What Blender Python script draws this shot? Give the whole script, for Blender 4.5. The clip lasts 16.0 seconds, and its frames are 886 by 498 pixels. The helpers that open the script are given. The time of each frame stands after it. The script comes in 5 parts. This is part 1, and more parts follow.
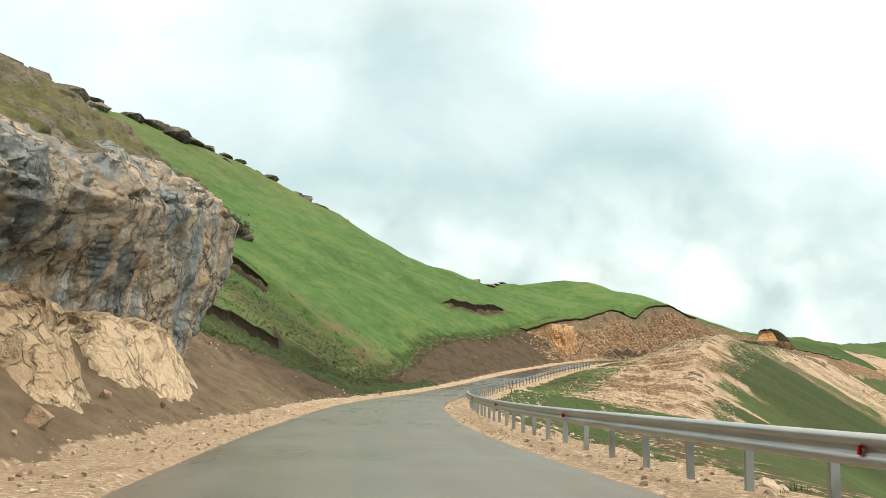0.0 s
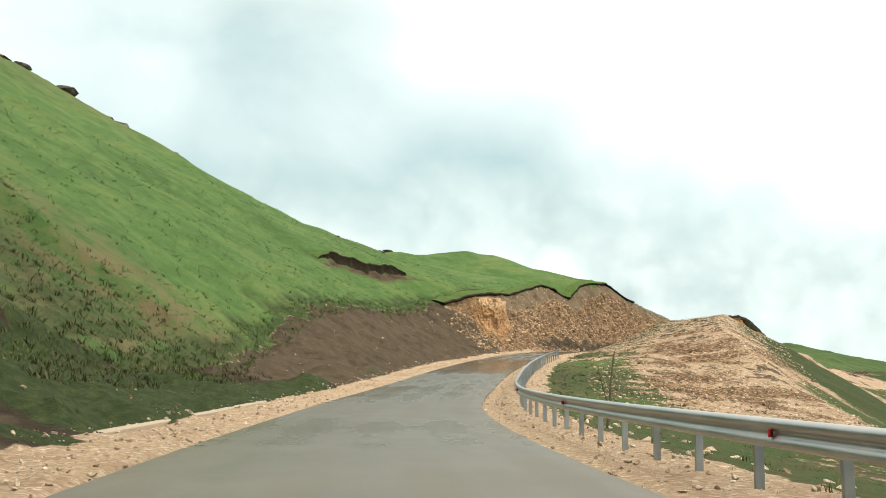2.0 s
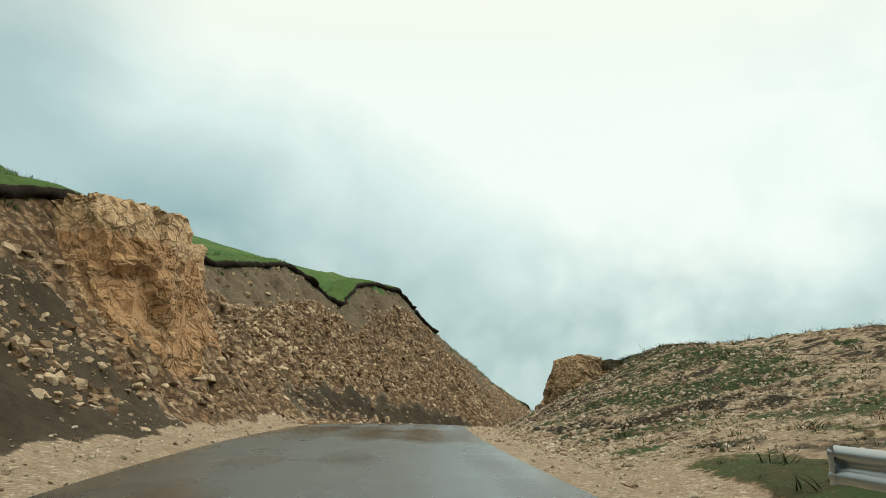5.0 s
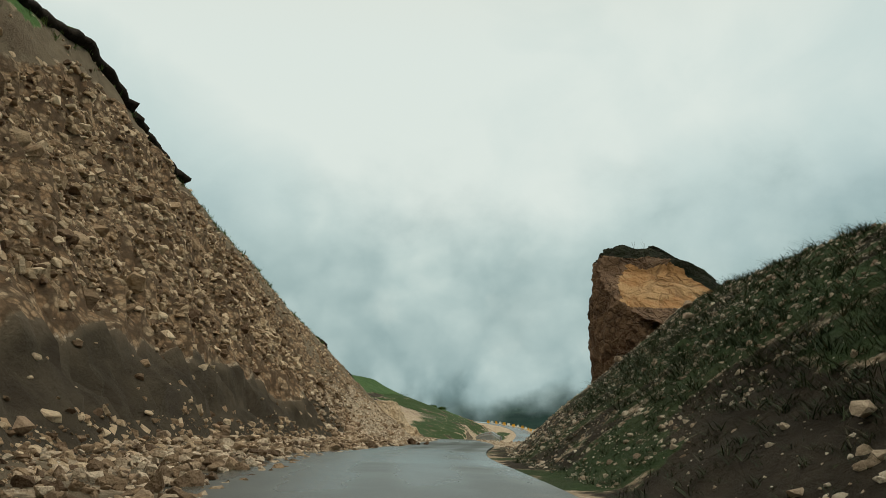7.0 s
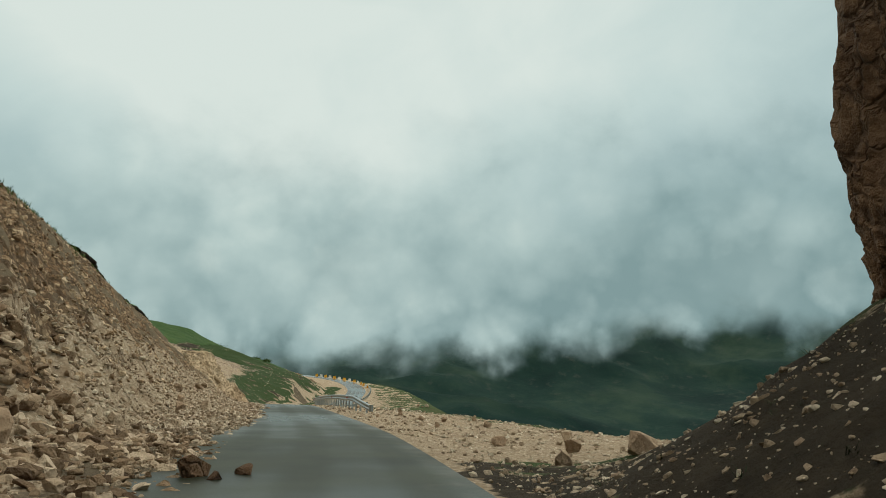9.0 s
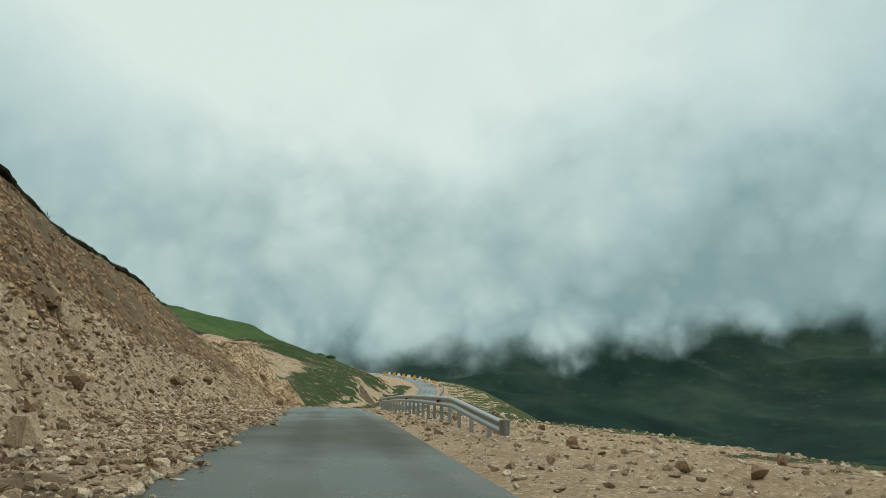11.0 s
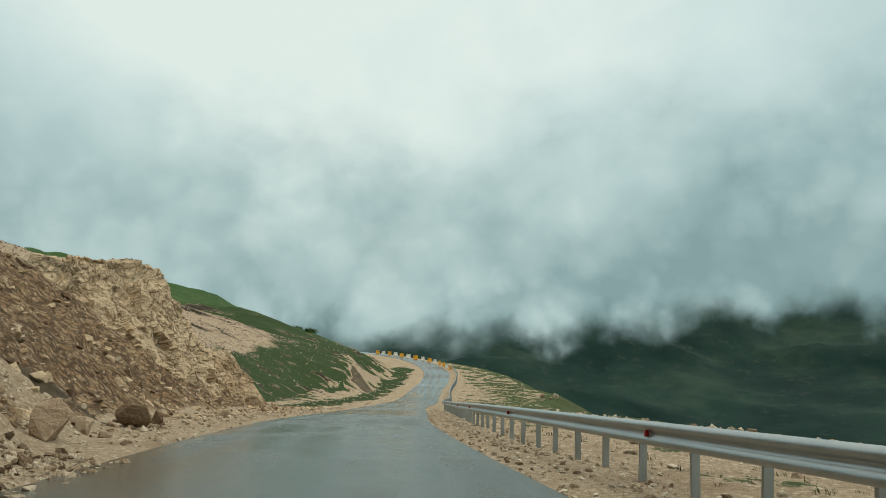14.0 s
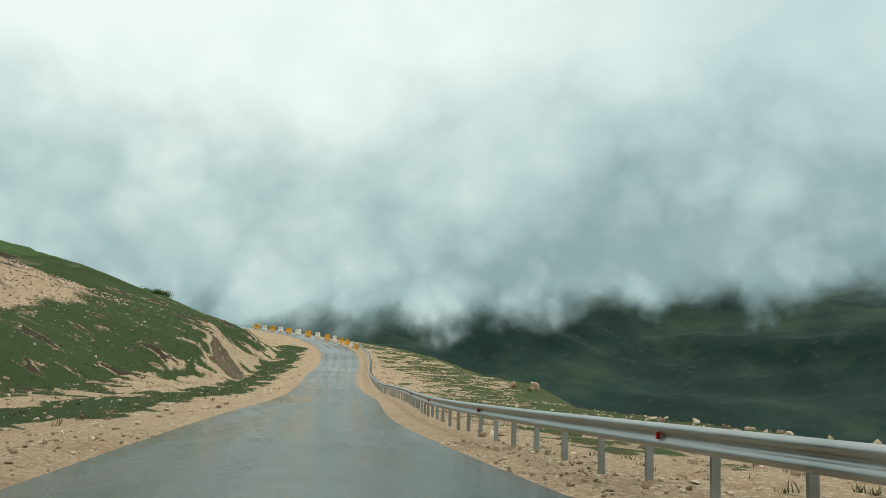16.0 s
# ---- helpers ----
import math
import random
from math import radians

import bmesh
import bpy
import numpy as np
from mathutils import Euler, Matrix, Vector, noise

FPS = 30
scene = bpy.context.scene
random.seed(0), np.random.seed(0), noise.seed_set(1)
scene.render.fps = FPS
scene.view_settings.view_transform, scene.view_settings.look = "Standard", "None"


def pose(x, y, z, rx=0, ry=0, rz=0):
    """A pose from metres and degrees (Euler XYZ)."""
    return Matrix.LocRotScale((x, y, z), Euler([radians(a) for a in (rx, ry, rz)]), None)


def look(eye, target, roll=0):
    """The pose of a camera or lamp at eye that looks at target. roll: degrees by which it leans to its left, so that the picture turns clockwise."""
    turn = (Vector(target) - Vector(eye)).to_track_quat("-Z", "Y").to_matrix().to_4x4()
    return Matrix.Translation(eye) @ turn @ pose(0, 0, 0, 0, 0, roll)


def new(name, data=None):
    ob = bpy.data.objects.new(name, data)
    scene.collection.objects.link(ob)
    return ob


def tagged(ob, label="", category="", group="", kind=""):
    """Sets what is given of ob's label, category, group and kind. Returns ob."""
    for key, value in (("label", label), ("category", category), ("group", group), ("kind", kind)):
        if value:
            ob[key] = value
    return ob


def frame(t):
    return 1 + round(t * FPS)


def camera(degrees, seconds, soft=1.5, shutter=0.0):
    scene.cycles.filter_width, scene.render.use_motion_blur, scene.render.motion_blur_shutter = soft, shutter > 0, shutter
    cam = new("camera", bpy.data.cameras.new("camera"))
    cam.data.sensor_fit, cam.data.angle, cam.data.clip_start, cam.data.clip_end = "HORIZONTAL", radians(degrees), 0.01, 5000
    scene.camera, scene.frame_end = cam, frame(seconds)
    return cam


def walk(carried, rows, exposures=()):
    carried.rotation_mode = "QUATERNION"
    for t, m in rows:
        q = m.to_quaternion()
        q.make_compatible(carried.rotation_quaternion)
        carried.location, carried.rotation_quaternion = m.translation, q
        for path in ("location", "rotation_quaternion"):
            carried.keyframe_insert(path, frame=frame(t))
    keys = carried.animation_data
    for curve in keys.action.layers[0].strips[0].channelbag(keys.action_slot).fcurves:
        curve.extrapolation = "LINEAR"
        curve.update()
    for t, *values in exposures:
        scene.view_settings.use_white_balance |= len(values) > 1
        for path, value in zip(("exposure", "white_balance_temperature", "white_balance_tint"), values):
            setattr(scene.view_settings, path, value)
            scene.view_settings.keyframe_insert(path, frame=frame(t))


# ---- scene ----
from mathutils.bvhtree import BVHTree

cam = camera(50.6, 16.0, soft=0.8)
PATH = [
    (0, (0.0, 0.0, 1.3), (-0.0, 19.74, 4.54), 0.6),
    (0.5, (-1.43, 14.46, 1.5), (-0.74, 34.18, 4.72), 0.5),
    (1, (-2.52, 28.99, 1.69), (-1.07, 48.68, 4.91), 0.7),
    (1.5, (-2.99, 43.7, 2.01), (-0.75, 63.3, 5.32), 0.7),
    (2, (-2.76, 58.57, 2.39), (0.41, 78.03, 5.69), 0.7),
    (2.5, (-1.59, 73.57, 2.69), (2.76, 92.78, 6.16), 0.6),
    (3, (0.53, 88.51, 3.31), (6.33, 107.26, 7.16), 0.9),
    (3.5, (3.86, 102.91, 4.17), (11.07, 121.11, 8.28), 1.4),
    (3.7, (5.23, 107.72, 4.54), (12.84, 125.73, 8.75), 1.4),
    (4.4, (10.79, 125.88, 6.09), (19.1, 143.51, 10.57), 1.2),
    (5.1, (17.49, 144.43, 7.78), (26.82, 161.46, 12.56), 1.1),
    (5.8, (25.33, 161.83, 9.4), (36.18, 177.93, 14.22), 1.0),
    (6.2, (30.47, 171.39, 10.3), (42.16, 187.02, 14.67), 0.7),
    (6.5, (34.54, 178.18, 10.78), (46.86, 193.4, 14.84), 0.7),
    (7, (40.63, 187.03, 11.14), (54.1, 201.37, 14.73), 1.0),
    (7.5, (47.19, 194.89, 11.44), (61.79, 208.17, 14.71), 1.3),
    (8, (52.15, 200.32, 11.43), (67.27, 213.05, 14.5), 1.3),
    (8.3, (55.06, 203.37, 11.44), (70.42, 215.84, 14.36), 1.4),
    (8.7, (58.37, 206.78, 11.43), (73.97, 218.98, 14.24), 1.2),
    (9.4, (64.78, 212.74, 11.3), (81.16, 223.92, 13.87), 0.9),
    (10.1, (72.17, 219.29, 11.09), (88.39, 230.72, 13.62), 0.8),
    (10.8, (78.96, 225.91, 10.9), (94.17, 238.62, 13.54), 0.7),
    (11, (80.67, 227.77, 10.85), (95.81, 240.57, 13.49), 0.9),
    (11.5, (85.46, 232.95, 10.78), (100.67, 245.65, 13.41), 0.9),
    (12, (90.51, 238.43, 10.71), (105.78, 251.07, 13.35), 1.1),
    (12.5, (97.35, 245.58, 10.58), (112.69, 258.15, 13.19), 1.1),
    (13, (106.18, 255.56, 10.34), (121.53, 268.13, 12.85), 1.1),
    (13.5, (115.38, 265.53, 9.97), (130.67, 278.19, 12.37), 1.2),
    (14, (124.49, 275.23, 9.48), (139.95, 287.7, 11.8), 1.3),
    (14.5, (135.84, 286.55, 8.89), (151.67, 298.56, 11.14), 1.2),
    (15, (146.54, 296.57, 8.38), (162.76, 308.07, 10.52), 1.2),
    (15.5, (158.03, 306.58, 7.73), (174.63, 317.53, 9.9), 1.7),
    (16, (169.49, 316.2, 7.07), (186.4, 326.67, 9.22), 1.7),
]
EXPOSURES = [(0, 0.58, 6800, 10), (2, 0.58, 6800, 10), (2.5, 0.5, 6700, 8), (3, 0.05, 6330, -4), (3.7, -0.06, 6300, -4), (6, -0.2, 6320, 1), (7, -0.42, 6300, 0), (8.7, -0.46, 6250, -1), (11, -0.4, 6130, -3), (13, -0.4, 6130, -3), (16, -0.16, 6250, 0)]
walk(cam, [(t, look(eye, target, roll)) for t, eye, target, roll in PATH], EXPOSURES)

# ---- light ----
SUN_BEARING, SUN_HEIGHT = radians(108), radians(44)
world = bpy.data.worlds.new("overcast_sky")
scene.world = world
world.use_nodes = True
wn, wl = world.node_tree.nodes, world.node_tree.links


def wnode(kind, **values):
    n = wn.new(kind)
    for k, v in values.items():
        n.inputs[k].default_value = v
    return n


sky = wn.new("ShaderNodeTexSky")
sky.sky_type, sky.sun_disc = "NISHITA", False
sky.sun_elevation, sky.sun_rotation = SUN_HEIGHT, SUN_BEARING
way = wn.new("ShaderNodeTexCoord")
# the cloud deck: soft billows at two sizes
deck = wn.new("ShaderNodeVectorMath")
deck.operation, deck.inputs[1].default_value = "MULTIPLY", (1.0, 1.0, 1.25)
wl.new(way.outputs["Generated"], deck.inputs[0])
big = wnode("ShaderNodeTexNoise", Scale=2.1, Detail=6.0, Roughness=0.45, Distortion=0.25)
small = wnode("ShaderNodeTexNoise", Scale=6.0, Detail=9.0, Roughness=0.52, Distortion=0.5)
wl.new(deck.outputs[0], big.inputs["Vector"])
wl.new(deck.outputs[0], small.inputs["Vector"])


def wmath(op, a, b, c=None):
    n = wn.new("ShaderNodeMath")
    n.operation = op
    for v, i in ((a, 0), (b, 1), (c, 2)):
        if isinstance(v, bpy.types.NodeSocket):
            wl.new(v, n.inputs[i])
        elif v is not None:
            n.inputs[i].default_value = v
    return n.outputs[0]


def towards(way_, lo, hi, a, b):
    """A value that runs from a to b as the view turns towards a direction."""
    n = wn.new("ShaderNodeVectorMath")
    n.operation, n.inputs[1].default_value = "DOT_PRODUCT", way_
    wl.new(way.outputs["Generated"], n.inputs[0])
    m = wn.new("ShaderNodeMapRange")
    m.interpolation_type = "SMOOTHSTEP"
    for k, v in (("From Min", lo), ("From Max", hi), ("To Min", a), ("To Max", b)):
        m.inputs[k].default_value = v
    wl.new(n.outputs["Value"], m.inputs["Value"])
    return m.outputs["Result"]


def aim(bearing, rise):
    b, r = radians(bearing), radians(rise)
    return Vector((math.sin(b) * math.cos(r), math.cos(b) * math.cos(r), math.sin(r)))


billow = wmath("ADD", wmath("MULTIPLY_ADD", big.outputs["Fac"], 0.5, wmath("MULTIPLY", small.outputs["Fac"], 0.26)), 0.12)
# thin bright cloud ahead, thick cloud low over the valley
tot = wmath("ADD", billow, towards(aim(36, 26), 0.80, 0.99, -0.04, 0.15))
tot = wmath("ADD", tot, towards(aim(105, -4), 0.55, 1.0, 0.0, -0.19))
tot = wmath("ADD", tot, towards(Vector((0, 0, 1)), 0.02, 0.31, -0.14, 0.15))
tot = wmath("ADD", tot, towards(aim(68, 8), 0.88, 1.0, 0.0, -0.08))
tot = wmath("ADD", tot, towards(aim(23, 8), 0.94, 1.0, 0.0, -0.30))
tot = wmath("ADD", tot, towards(aim(23, 25), 0.95, 1.0, 0.0, 0.13))
tot = wmath("ADD", tot, towards(aim(0, 12), 0.82, 0.97, 0.0, -0.13))
tot = wmath("ADD", tot, towards(aim(-22, 4), 0.55, 0.98, 0.02, -0.13))
ramp = wn.new("ShaderNodeValToRGB")
for p, c in ((0.30, (0.36, 0.49, 0.51)), (0.44, (0.55, 0.66, 0.67)), (0.57, (0.78, 0.86, 0.84)), (0.72, (1.0, 1.01, 0.96))):
    e = ramp.color_ramp.elements.new(p)
    e.color = (*c, 1)
ramp.color_ramp.elements.remove(ramp.color_ramp.elements[0])
ramp.color_ramp.elements.remove(ramp.color_ramp.elements[-1])
wl.new(tot, ramp.inputs[0])
# an overcast sky is brightest overhead
zenith = towards(Vector((0, 0, 1)), 0.40, 1.0, 1.0, 1.65)
warm = wn.new("ShaderNodeMix")
warm.data_type = "RGBA"
wl.new(towards(Vector((0, 0, 1)), 0.36, 0.62, 0.0, 1.0), warm.inputs[0])
wl.new(ramp.outputs[0], warm.inputs[6])
warm.inputs[7].default_value = (0.98, 0.88, 0.76, 1)
sun_way = aim(math.degrees(SUN_BEARING), math.degrees(SUN_HEIGHT))
bg_cloud, bg_sky, both = wn.new("ShaderNodeBackground"), wn.new("ShaderNodeBackground"), wn.new("ShaderNodeAddShader")
wl.new(warm.outputs[2], bg_cloud.inputs[0])
wl.new(zenith, bg_cloud.inputs[1])
wl.new(sky.outputs[0], bg_sky.inputs[0])
bg_sky.inputs[1].default_value = 0.006
wout = [n for n in wn if n.type == "OUTPUT_WORLD"] or [wn.new("ShaderNodeOutputWorld")]
wl.new(bg_cloud.outputs[0], both.inputs[0])
wl.new(bg_sky.outputs[0], both.inputs[1])
wl.new(both.outputs[0], wout[0].inputs[0])

sun = new("sun", bpy.data.lights.new("sun", "SUN"))
sun.data.energy, sun.data.angle, sun.data.color = 1.45, radians(22), (1.0, 0.92, 0.82)
sun.matrix_world = look(sun_way * 100, (0, 0, 0))

# ---- materials ----


class Mat:
    """A small writer of node materials."""

    def __init__(self, name, rough=0.9, spec=0.3, metal=0.0):
        self.m = bpy.data.materials.new(name)
        self.m.use_nodes = True
        self.n, self.l = self.m.node_tree.nodes, self.m.node_tree.links
        self.b = next(n for n in self.n if n.type == "BSDF_PRINCIPLED")
        self.b.inputs["Roughness"].default_value = rough
        self.b.inputs["Specular IOR Level"].default_value = spec
        self.b.inputs["Metallic"].default_value = metal
        self.geo = self.n.new("ShaderNodeNewGeometry")
        self.pos = self.geo.outputs["Position"]

    def put(self, value, socket):
        if isinstance(value, bpy.types.NodeSocket):
            self.l.new(value, socket)
        elif isinstance(value, tuple):
            socket.default_value = (*value, 1) if len(socket.default_value) == 4 and len(value) == 3 else value
        else:
            socket.default_value = value

    def noise(self, scale, detail=4.0, rough=0.6, stretch=None, vec=None):
        v = vec or self.pos
        if stretch:
            k = self.n.new("ShaderNodeVectorMath")
            k.operation = "MULTIPLY"
            k.inputs[1].default_value = stretch
            self.l.new(v, k.inputs[0])
            v = k.outputs[0]
        n = self.n.new("ShaderNodeTexNoise")
        n.inputs["Scale"].default_value, n.inputs["Detail"].default_value, n.inputs["Roughness"].default_value = scale, detail, rough
        self.l.new(v, n.inputs["Vector"])
        return n.outputs["Fac"]

    def cells(self, scale, feature="F1", out="Distance"):
        n = self.n.new("ShaderNodeTexVoronoi")
        n.feature = feature
        n.inputs["Scale"].default_value = scale
        self.l.new(self.pos, n.inputs["Vector"])
        return n.outputs[out]

    def math(self, op, a, b=0.0):
        n = self.n.new("ShaderNodeMath")
        n.operation = op
        self.put(a, n.inputs[0])
        self.put(b, n.inputs[1])
        return n.outputs[0]

    def step(self, v, lo, hi, a=0.0, b=1.0):
        n = self.n.new("ShaderNodeMapRange")
        n.interpolation_type = "SMOOTHSTEP"
        for k, x in (("Value", v), ("From Min", lo), ("From Max", hi), ("To Min", a), ("To Max", b)):
            self.put(x, n.inputs[k])
        return n.outputs["Result"]

    def mix(self, f, a, b):
        n = self.n.new("ShaderNodeMix")
        n.data_type = "RGBA"
        self.put(f, n.inputs[0])
        self.put(a, n.inputs[6])
        self.put(b, n.inputs[7])
        return n.outputs[2]

    def ramp(self, f, *stops):
        n = self.n.new("ShaderNodeValToRGB")
        while len(n.color_ramp.elements) < len(stops):
            n.color_ramp.elements.new(0.5)
        for e, (p, c) in zip(n.color_ramp.elements, stops):
            e.position, e.color = p, (*c, 1)
        self.put(f, n.inputs[0])
        return n.outputs[0]

    def cracks(self, scale, width):
        """Dark joints between blocks: 1 in the joint, 0 on the faces."""
        w = self.n.new("ShaderNodeTexNoise")
        w.inputs["Scale"].default_value, w.inputs["Detail"].default_value = scale * 1.6, 5.0
        self.l.new(self.pos, w.inputs["Vector"])
        v = self.n.new("ShaderNodeVectorMath")
        v.operation, v.inputs[1].default_value = "MULTIPLY_ADD", (0.9 / scale, 0.9 / scale, 0.9 / scale)
        self.l.new(w.outputs["Color"], v.inputs[0])
        self.l.new(self.pos, v.inputs[2])
        n = self.n.new("ShaderNodeTexVoronoi")
        n.feature = "DISTANCE_TO_EDGE"
        n.inputs["Scale"].default_value = scale
        self.l.new(v.outputs[0], n.inputs["Vector"])
        return self.step(n.outputs["Distance"], 0.0, width, 1.0, 0.0)

    def attr(self, name):
        n = self.n.new("ShaderNodeAttribute")
        n.attribute_name = name
        return n

    def random(self):
        return self.n.new("ShaderNodeObjectInfo").outputs["Random"]

    def done(self, colour, bump=None, depth=0.05, strength=1.0, rough=None):
        self.put(colour, self.b.inputs["Base Color"])
        if rough is not None:
            self.put(rough, self.b.inputs["Roughness"])
        if bump is not None:
            n = self.n.new("ShaderNodeBump")
            n.inputs["Strength"].default_value, n.inputs["Distance"].default_value = strength, depth
            self.put(bump, n.inputs["Height"])
            self.l.new(n.outputs[0], self.b.inputs["Normal"])
        return self.m


def ground_material():
    k = Mat("hillside_ground", 0.95, 0.12)
    a = k.attr("cover")
    sep = k.n.new("ShaderNodeSeparateColor")
    k.l.new(a.outputs["Color"], sep.inputs[0])
    grass_w, soil_w, rock_w = sep.outputs[0], sep.outputs[1], sep.outputs[2]
    dry_w, humus_w = k.attr("dry").outputs["Fac"], k.attr("humus").outputs["Fac"]
    fine, mid, coarse = k.noise(9, 6, 0.7), k.noise(1.3, 5, 0.65), k.noise(0.09, 5, 0.6)
    speck, tuft = k.noise(3.2, 8, 0.75), k.noise(0.55, 7, 0.72)
    grass = k.ramp(coarse, (0.34, (0.052, 0.112, 0.034)), (0.5, (0.066, 0.142, 0.042)), (0.66, (0.105, 0.165, 0.054)))
    grass = k.mix(k.step(tuft, 0.48, 0.68, 0, 0.6), grass, (0.13, 0.19, 0.066))
    grass = k.mix(k.step(tuft, 0.34, 0.50, 0.5, 0), grass, (0.045, 0.085, 0.024))
    grass = k.mix(k.step(speck, 0.53, 0.70, 0, 0.85), grass, (0.032, 0.056, 0.02))
    grass = k.mix(k.math("MULTIPLY", dry_w, k.step(tuft, 0.38, 0.6)), grass, (0.135, 0.115, 0.062))
    grass = k.mix(k.math("MULTIPLY", humus_w, 0.9), grass, k.mix(k.step(speck, 0.4, 0.7), (0.022, 0.040, 0.014), (0.056, 0.078, 0.03)))
    soil = k.ramp(mid, (0.3, (0.122, 0.096, 0.064)), (0.7, (0.212, 0.168, 0.114)))
    dark = k.ramp(mid, (0.3, (0.022, 0.018, 0.012)), (0.7, (0.054, 0.043, 0.030)))
    soil = k.mix(humus_w, soil, dark)
    soil = k.mix(k.step(k.noise(0.4, 6, 0.7), 0.5, 0.66, 0, 0.5), soil, k.mix(humus_w, (0.09, 0.062, 0.042), (0.016, 0.012, 0.009)))
    soil = k.mix(k.step(speck, 0.68, 0.74), soil, (0.24, 0.18, 0.125))
    rock = k.ramp(k.noise(0.7, 7, 0.68), (0.3, (0.125, 0.072, 0.038)), (0.5, (0.29, 0.18, 0.10)), (0.7, (0.46, 0.32, 0.19)))
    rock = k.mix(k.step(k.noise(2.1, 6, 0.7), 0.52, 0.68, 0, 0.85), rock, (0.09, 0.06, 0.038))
    rock = k.mix(k.step(k.noise(0.22, 5, 0.6), 0.52, 0.64, 0, 0.6), rock, (0.20, 0.14, 0.09))
    bit, chip = k.cells(3.4, out="Color"), k.cells(9, out="Color")
    rock = k.mix(k.step(bit, 0.5, 0.95, 0, 0.75), rock, (0.47, 0.35, 0.225))
    rock = k.mix(k.step(chip, 0.62, 0.95, 0, 0.6), rock, (0.55, 0.43, 0.29))
    # shade in the gaps between stones, painted as darker cell edges
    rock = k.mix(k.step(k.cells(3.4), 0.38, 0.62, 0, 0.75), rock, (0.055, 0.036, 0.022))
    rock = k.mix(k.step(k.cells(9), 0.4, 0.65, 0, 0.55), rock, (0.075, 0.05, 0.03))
    gravel = k.ramp(k.cells(17, out="Color"), (0.08, (0.24, 0.18, 0.12)), (0.4, (0.45, 0.355, 0.25)), (0.75, (0.59, 0.49, 0.37)), (0.95, (0.76, 0.67, 0.54)))
    gravel = k.mix(k.step(k.cells(6.5), 0.28, 0.5, 0, 0.5), gravel, (0.26, 0.195, 0.13))
    gravel = k.mix(k.step(mid, 0.35, 0.7, 0, 0.5), gravel, (0.38, 0.295, 0.20))
    gravel = k.mix(k.step(k.noise(0.5, 6, 0.7), 0.5, 0.66, 0, 0.5), gravel, (0.25, 0.175, 0.115))

    def edge(w, j):
        return k.step(k.math("ADD", w, k.math("MULTIPLY", k.math("SUBTRACT", j, 0.5), 1.1)), 0.42, 0.58)

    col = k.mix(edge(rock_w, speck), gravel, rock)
    col = k.mix(edge(soil_w, mid), col, soil)
    col = k.mix(edge(grass_w, speck), col, grass)
    rough_h = k.math("ADD", k.math("MULTIPLY", fine, 0.8), k.math("ADD", k.math("MULTIPLY", tuft, 0.35), k.math("ADD", k.math("MULTIPLY", speck, 0.6), k.math("MULTIPLY", k.noise(22, 5, 0.75), 0.35))))
    return k.done(col, rough_h, 0.10, 1.0)


def asphalt_material():
    k = Mat("damp_asphalt", 0.6, 0.22)
    mud = k.attr("mud").outputs["Fac"]
    side = k.attr("across").outputs["Fac"]
    grain, patch, wide = k.noise(60, 3, 0.8), k.noise(0.5, 7, 0.68), k.noise(0.07, 4)
    col = k.ramp(patch, (0.3, (0.020, 0.023, 0.018)), (0.7, (0.036, 0.040, 0.032)))
    col = k.mix(k.step(grain, 0.5, 0.75, 0, 0.35), col, (0.10, 0.10, 0.088))
    # first stretch: sky sheen on the road put into its colour as paler grey
    col = k.mix(k.math("MULTIPLY", k.attr("sheen_pale").outputs["Fac"], 0.8), col, k.ramp(patch, (0.2, (0.105, 0.107, 0.090)), (0.8, (0.150, 0.152, 0.128))))
    col = k.mix(mud, col, k.ramp(patch, (0.35, (0.014, 0.018, 0.010)), (0.65, (0.042, 0.047, 0.028))))
    dirt = k.math("ADD", k.noise(1.3, 8, 0.72), k.math("MULTIPLY", k.step(k.math("ABSOLUTE", side), 2.0, 2.95), 0.16))
    col = k.mix(k.step(dirt, 0.55, 0.78, 0, 0.45), col, (0.125, 0.105, 0.078))
    # wheel tracks stay drier; the wet runs between them
    track = k.step(k.math("ABSOLUTE", k.math("SUBTRACT", k.math("ABSOLUTE", k.math("SUBTRACT", k.math("ABSOLUTE", side), 1.45)), 0.75)), 0.1, 0.5)
    wet = k.math("ADD", k.math("MULTIPLY", patch, 0.16), k.math("ADD", k.math("MULTIPLY", wide, 0.84), k.math("MULTIPLY", track, -0.06)))
    rough = k.math("ADD", k.step(wet, 0.36, 0.62, 0.05, 0.30), k.math("ADD", k.math("MULTIPLY", mud, 0.16), k.math("MULTIPLY", k.attr("sheen_pale").outputs["Fac"], 0.22)))
    k.put(k.step(mud, 0.0, 1.0, 0.2, 0.09), k.b.inputs["Specular IOR Level"])
    return k.done(col, grain, 0.008, 0.16, rough)


GROUND, ASPHALT = ground_material(), asphalt_material()

# ---- the road's line ----
ROAD = [(7.87, -59.48, -0.69), (3.6, -24.93, -0.19), (0.55, 0.07, 0.21), (-2.12, 29.01, 0.6), (-2.56, 58.56, 1.3), (0.58, 88.5, 2.22),
        (5.23, 107.72, 3.45), (10.74, 125.9, 5.0), (17.4, 144.46, 6.69), (25.18, 161.91, 8.31), (34.01, 178.5, 9.69), (40.19, 187.35, 10.05),
        (46.59, 195.41, 10.35), (54.24, 204.17, 10.35), (78.12, 226.7, 9.81), (89.78, 239.12, 9.62), (105.64, 256.08, 9.25), (124.13, 275.58, 8.39),
        (146.37, 296.76, 7.29), (169.49, 316.2, 5.98)]
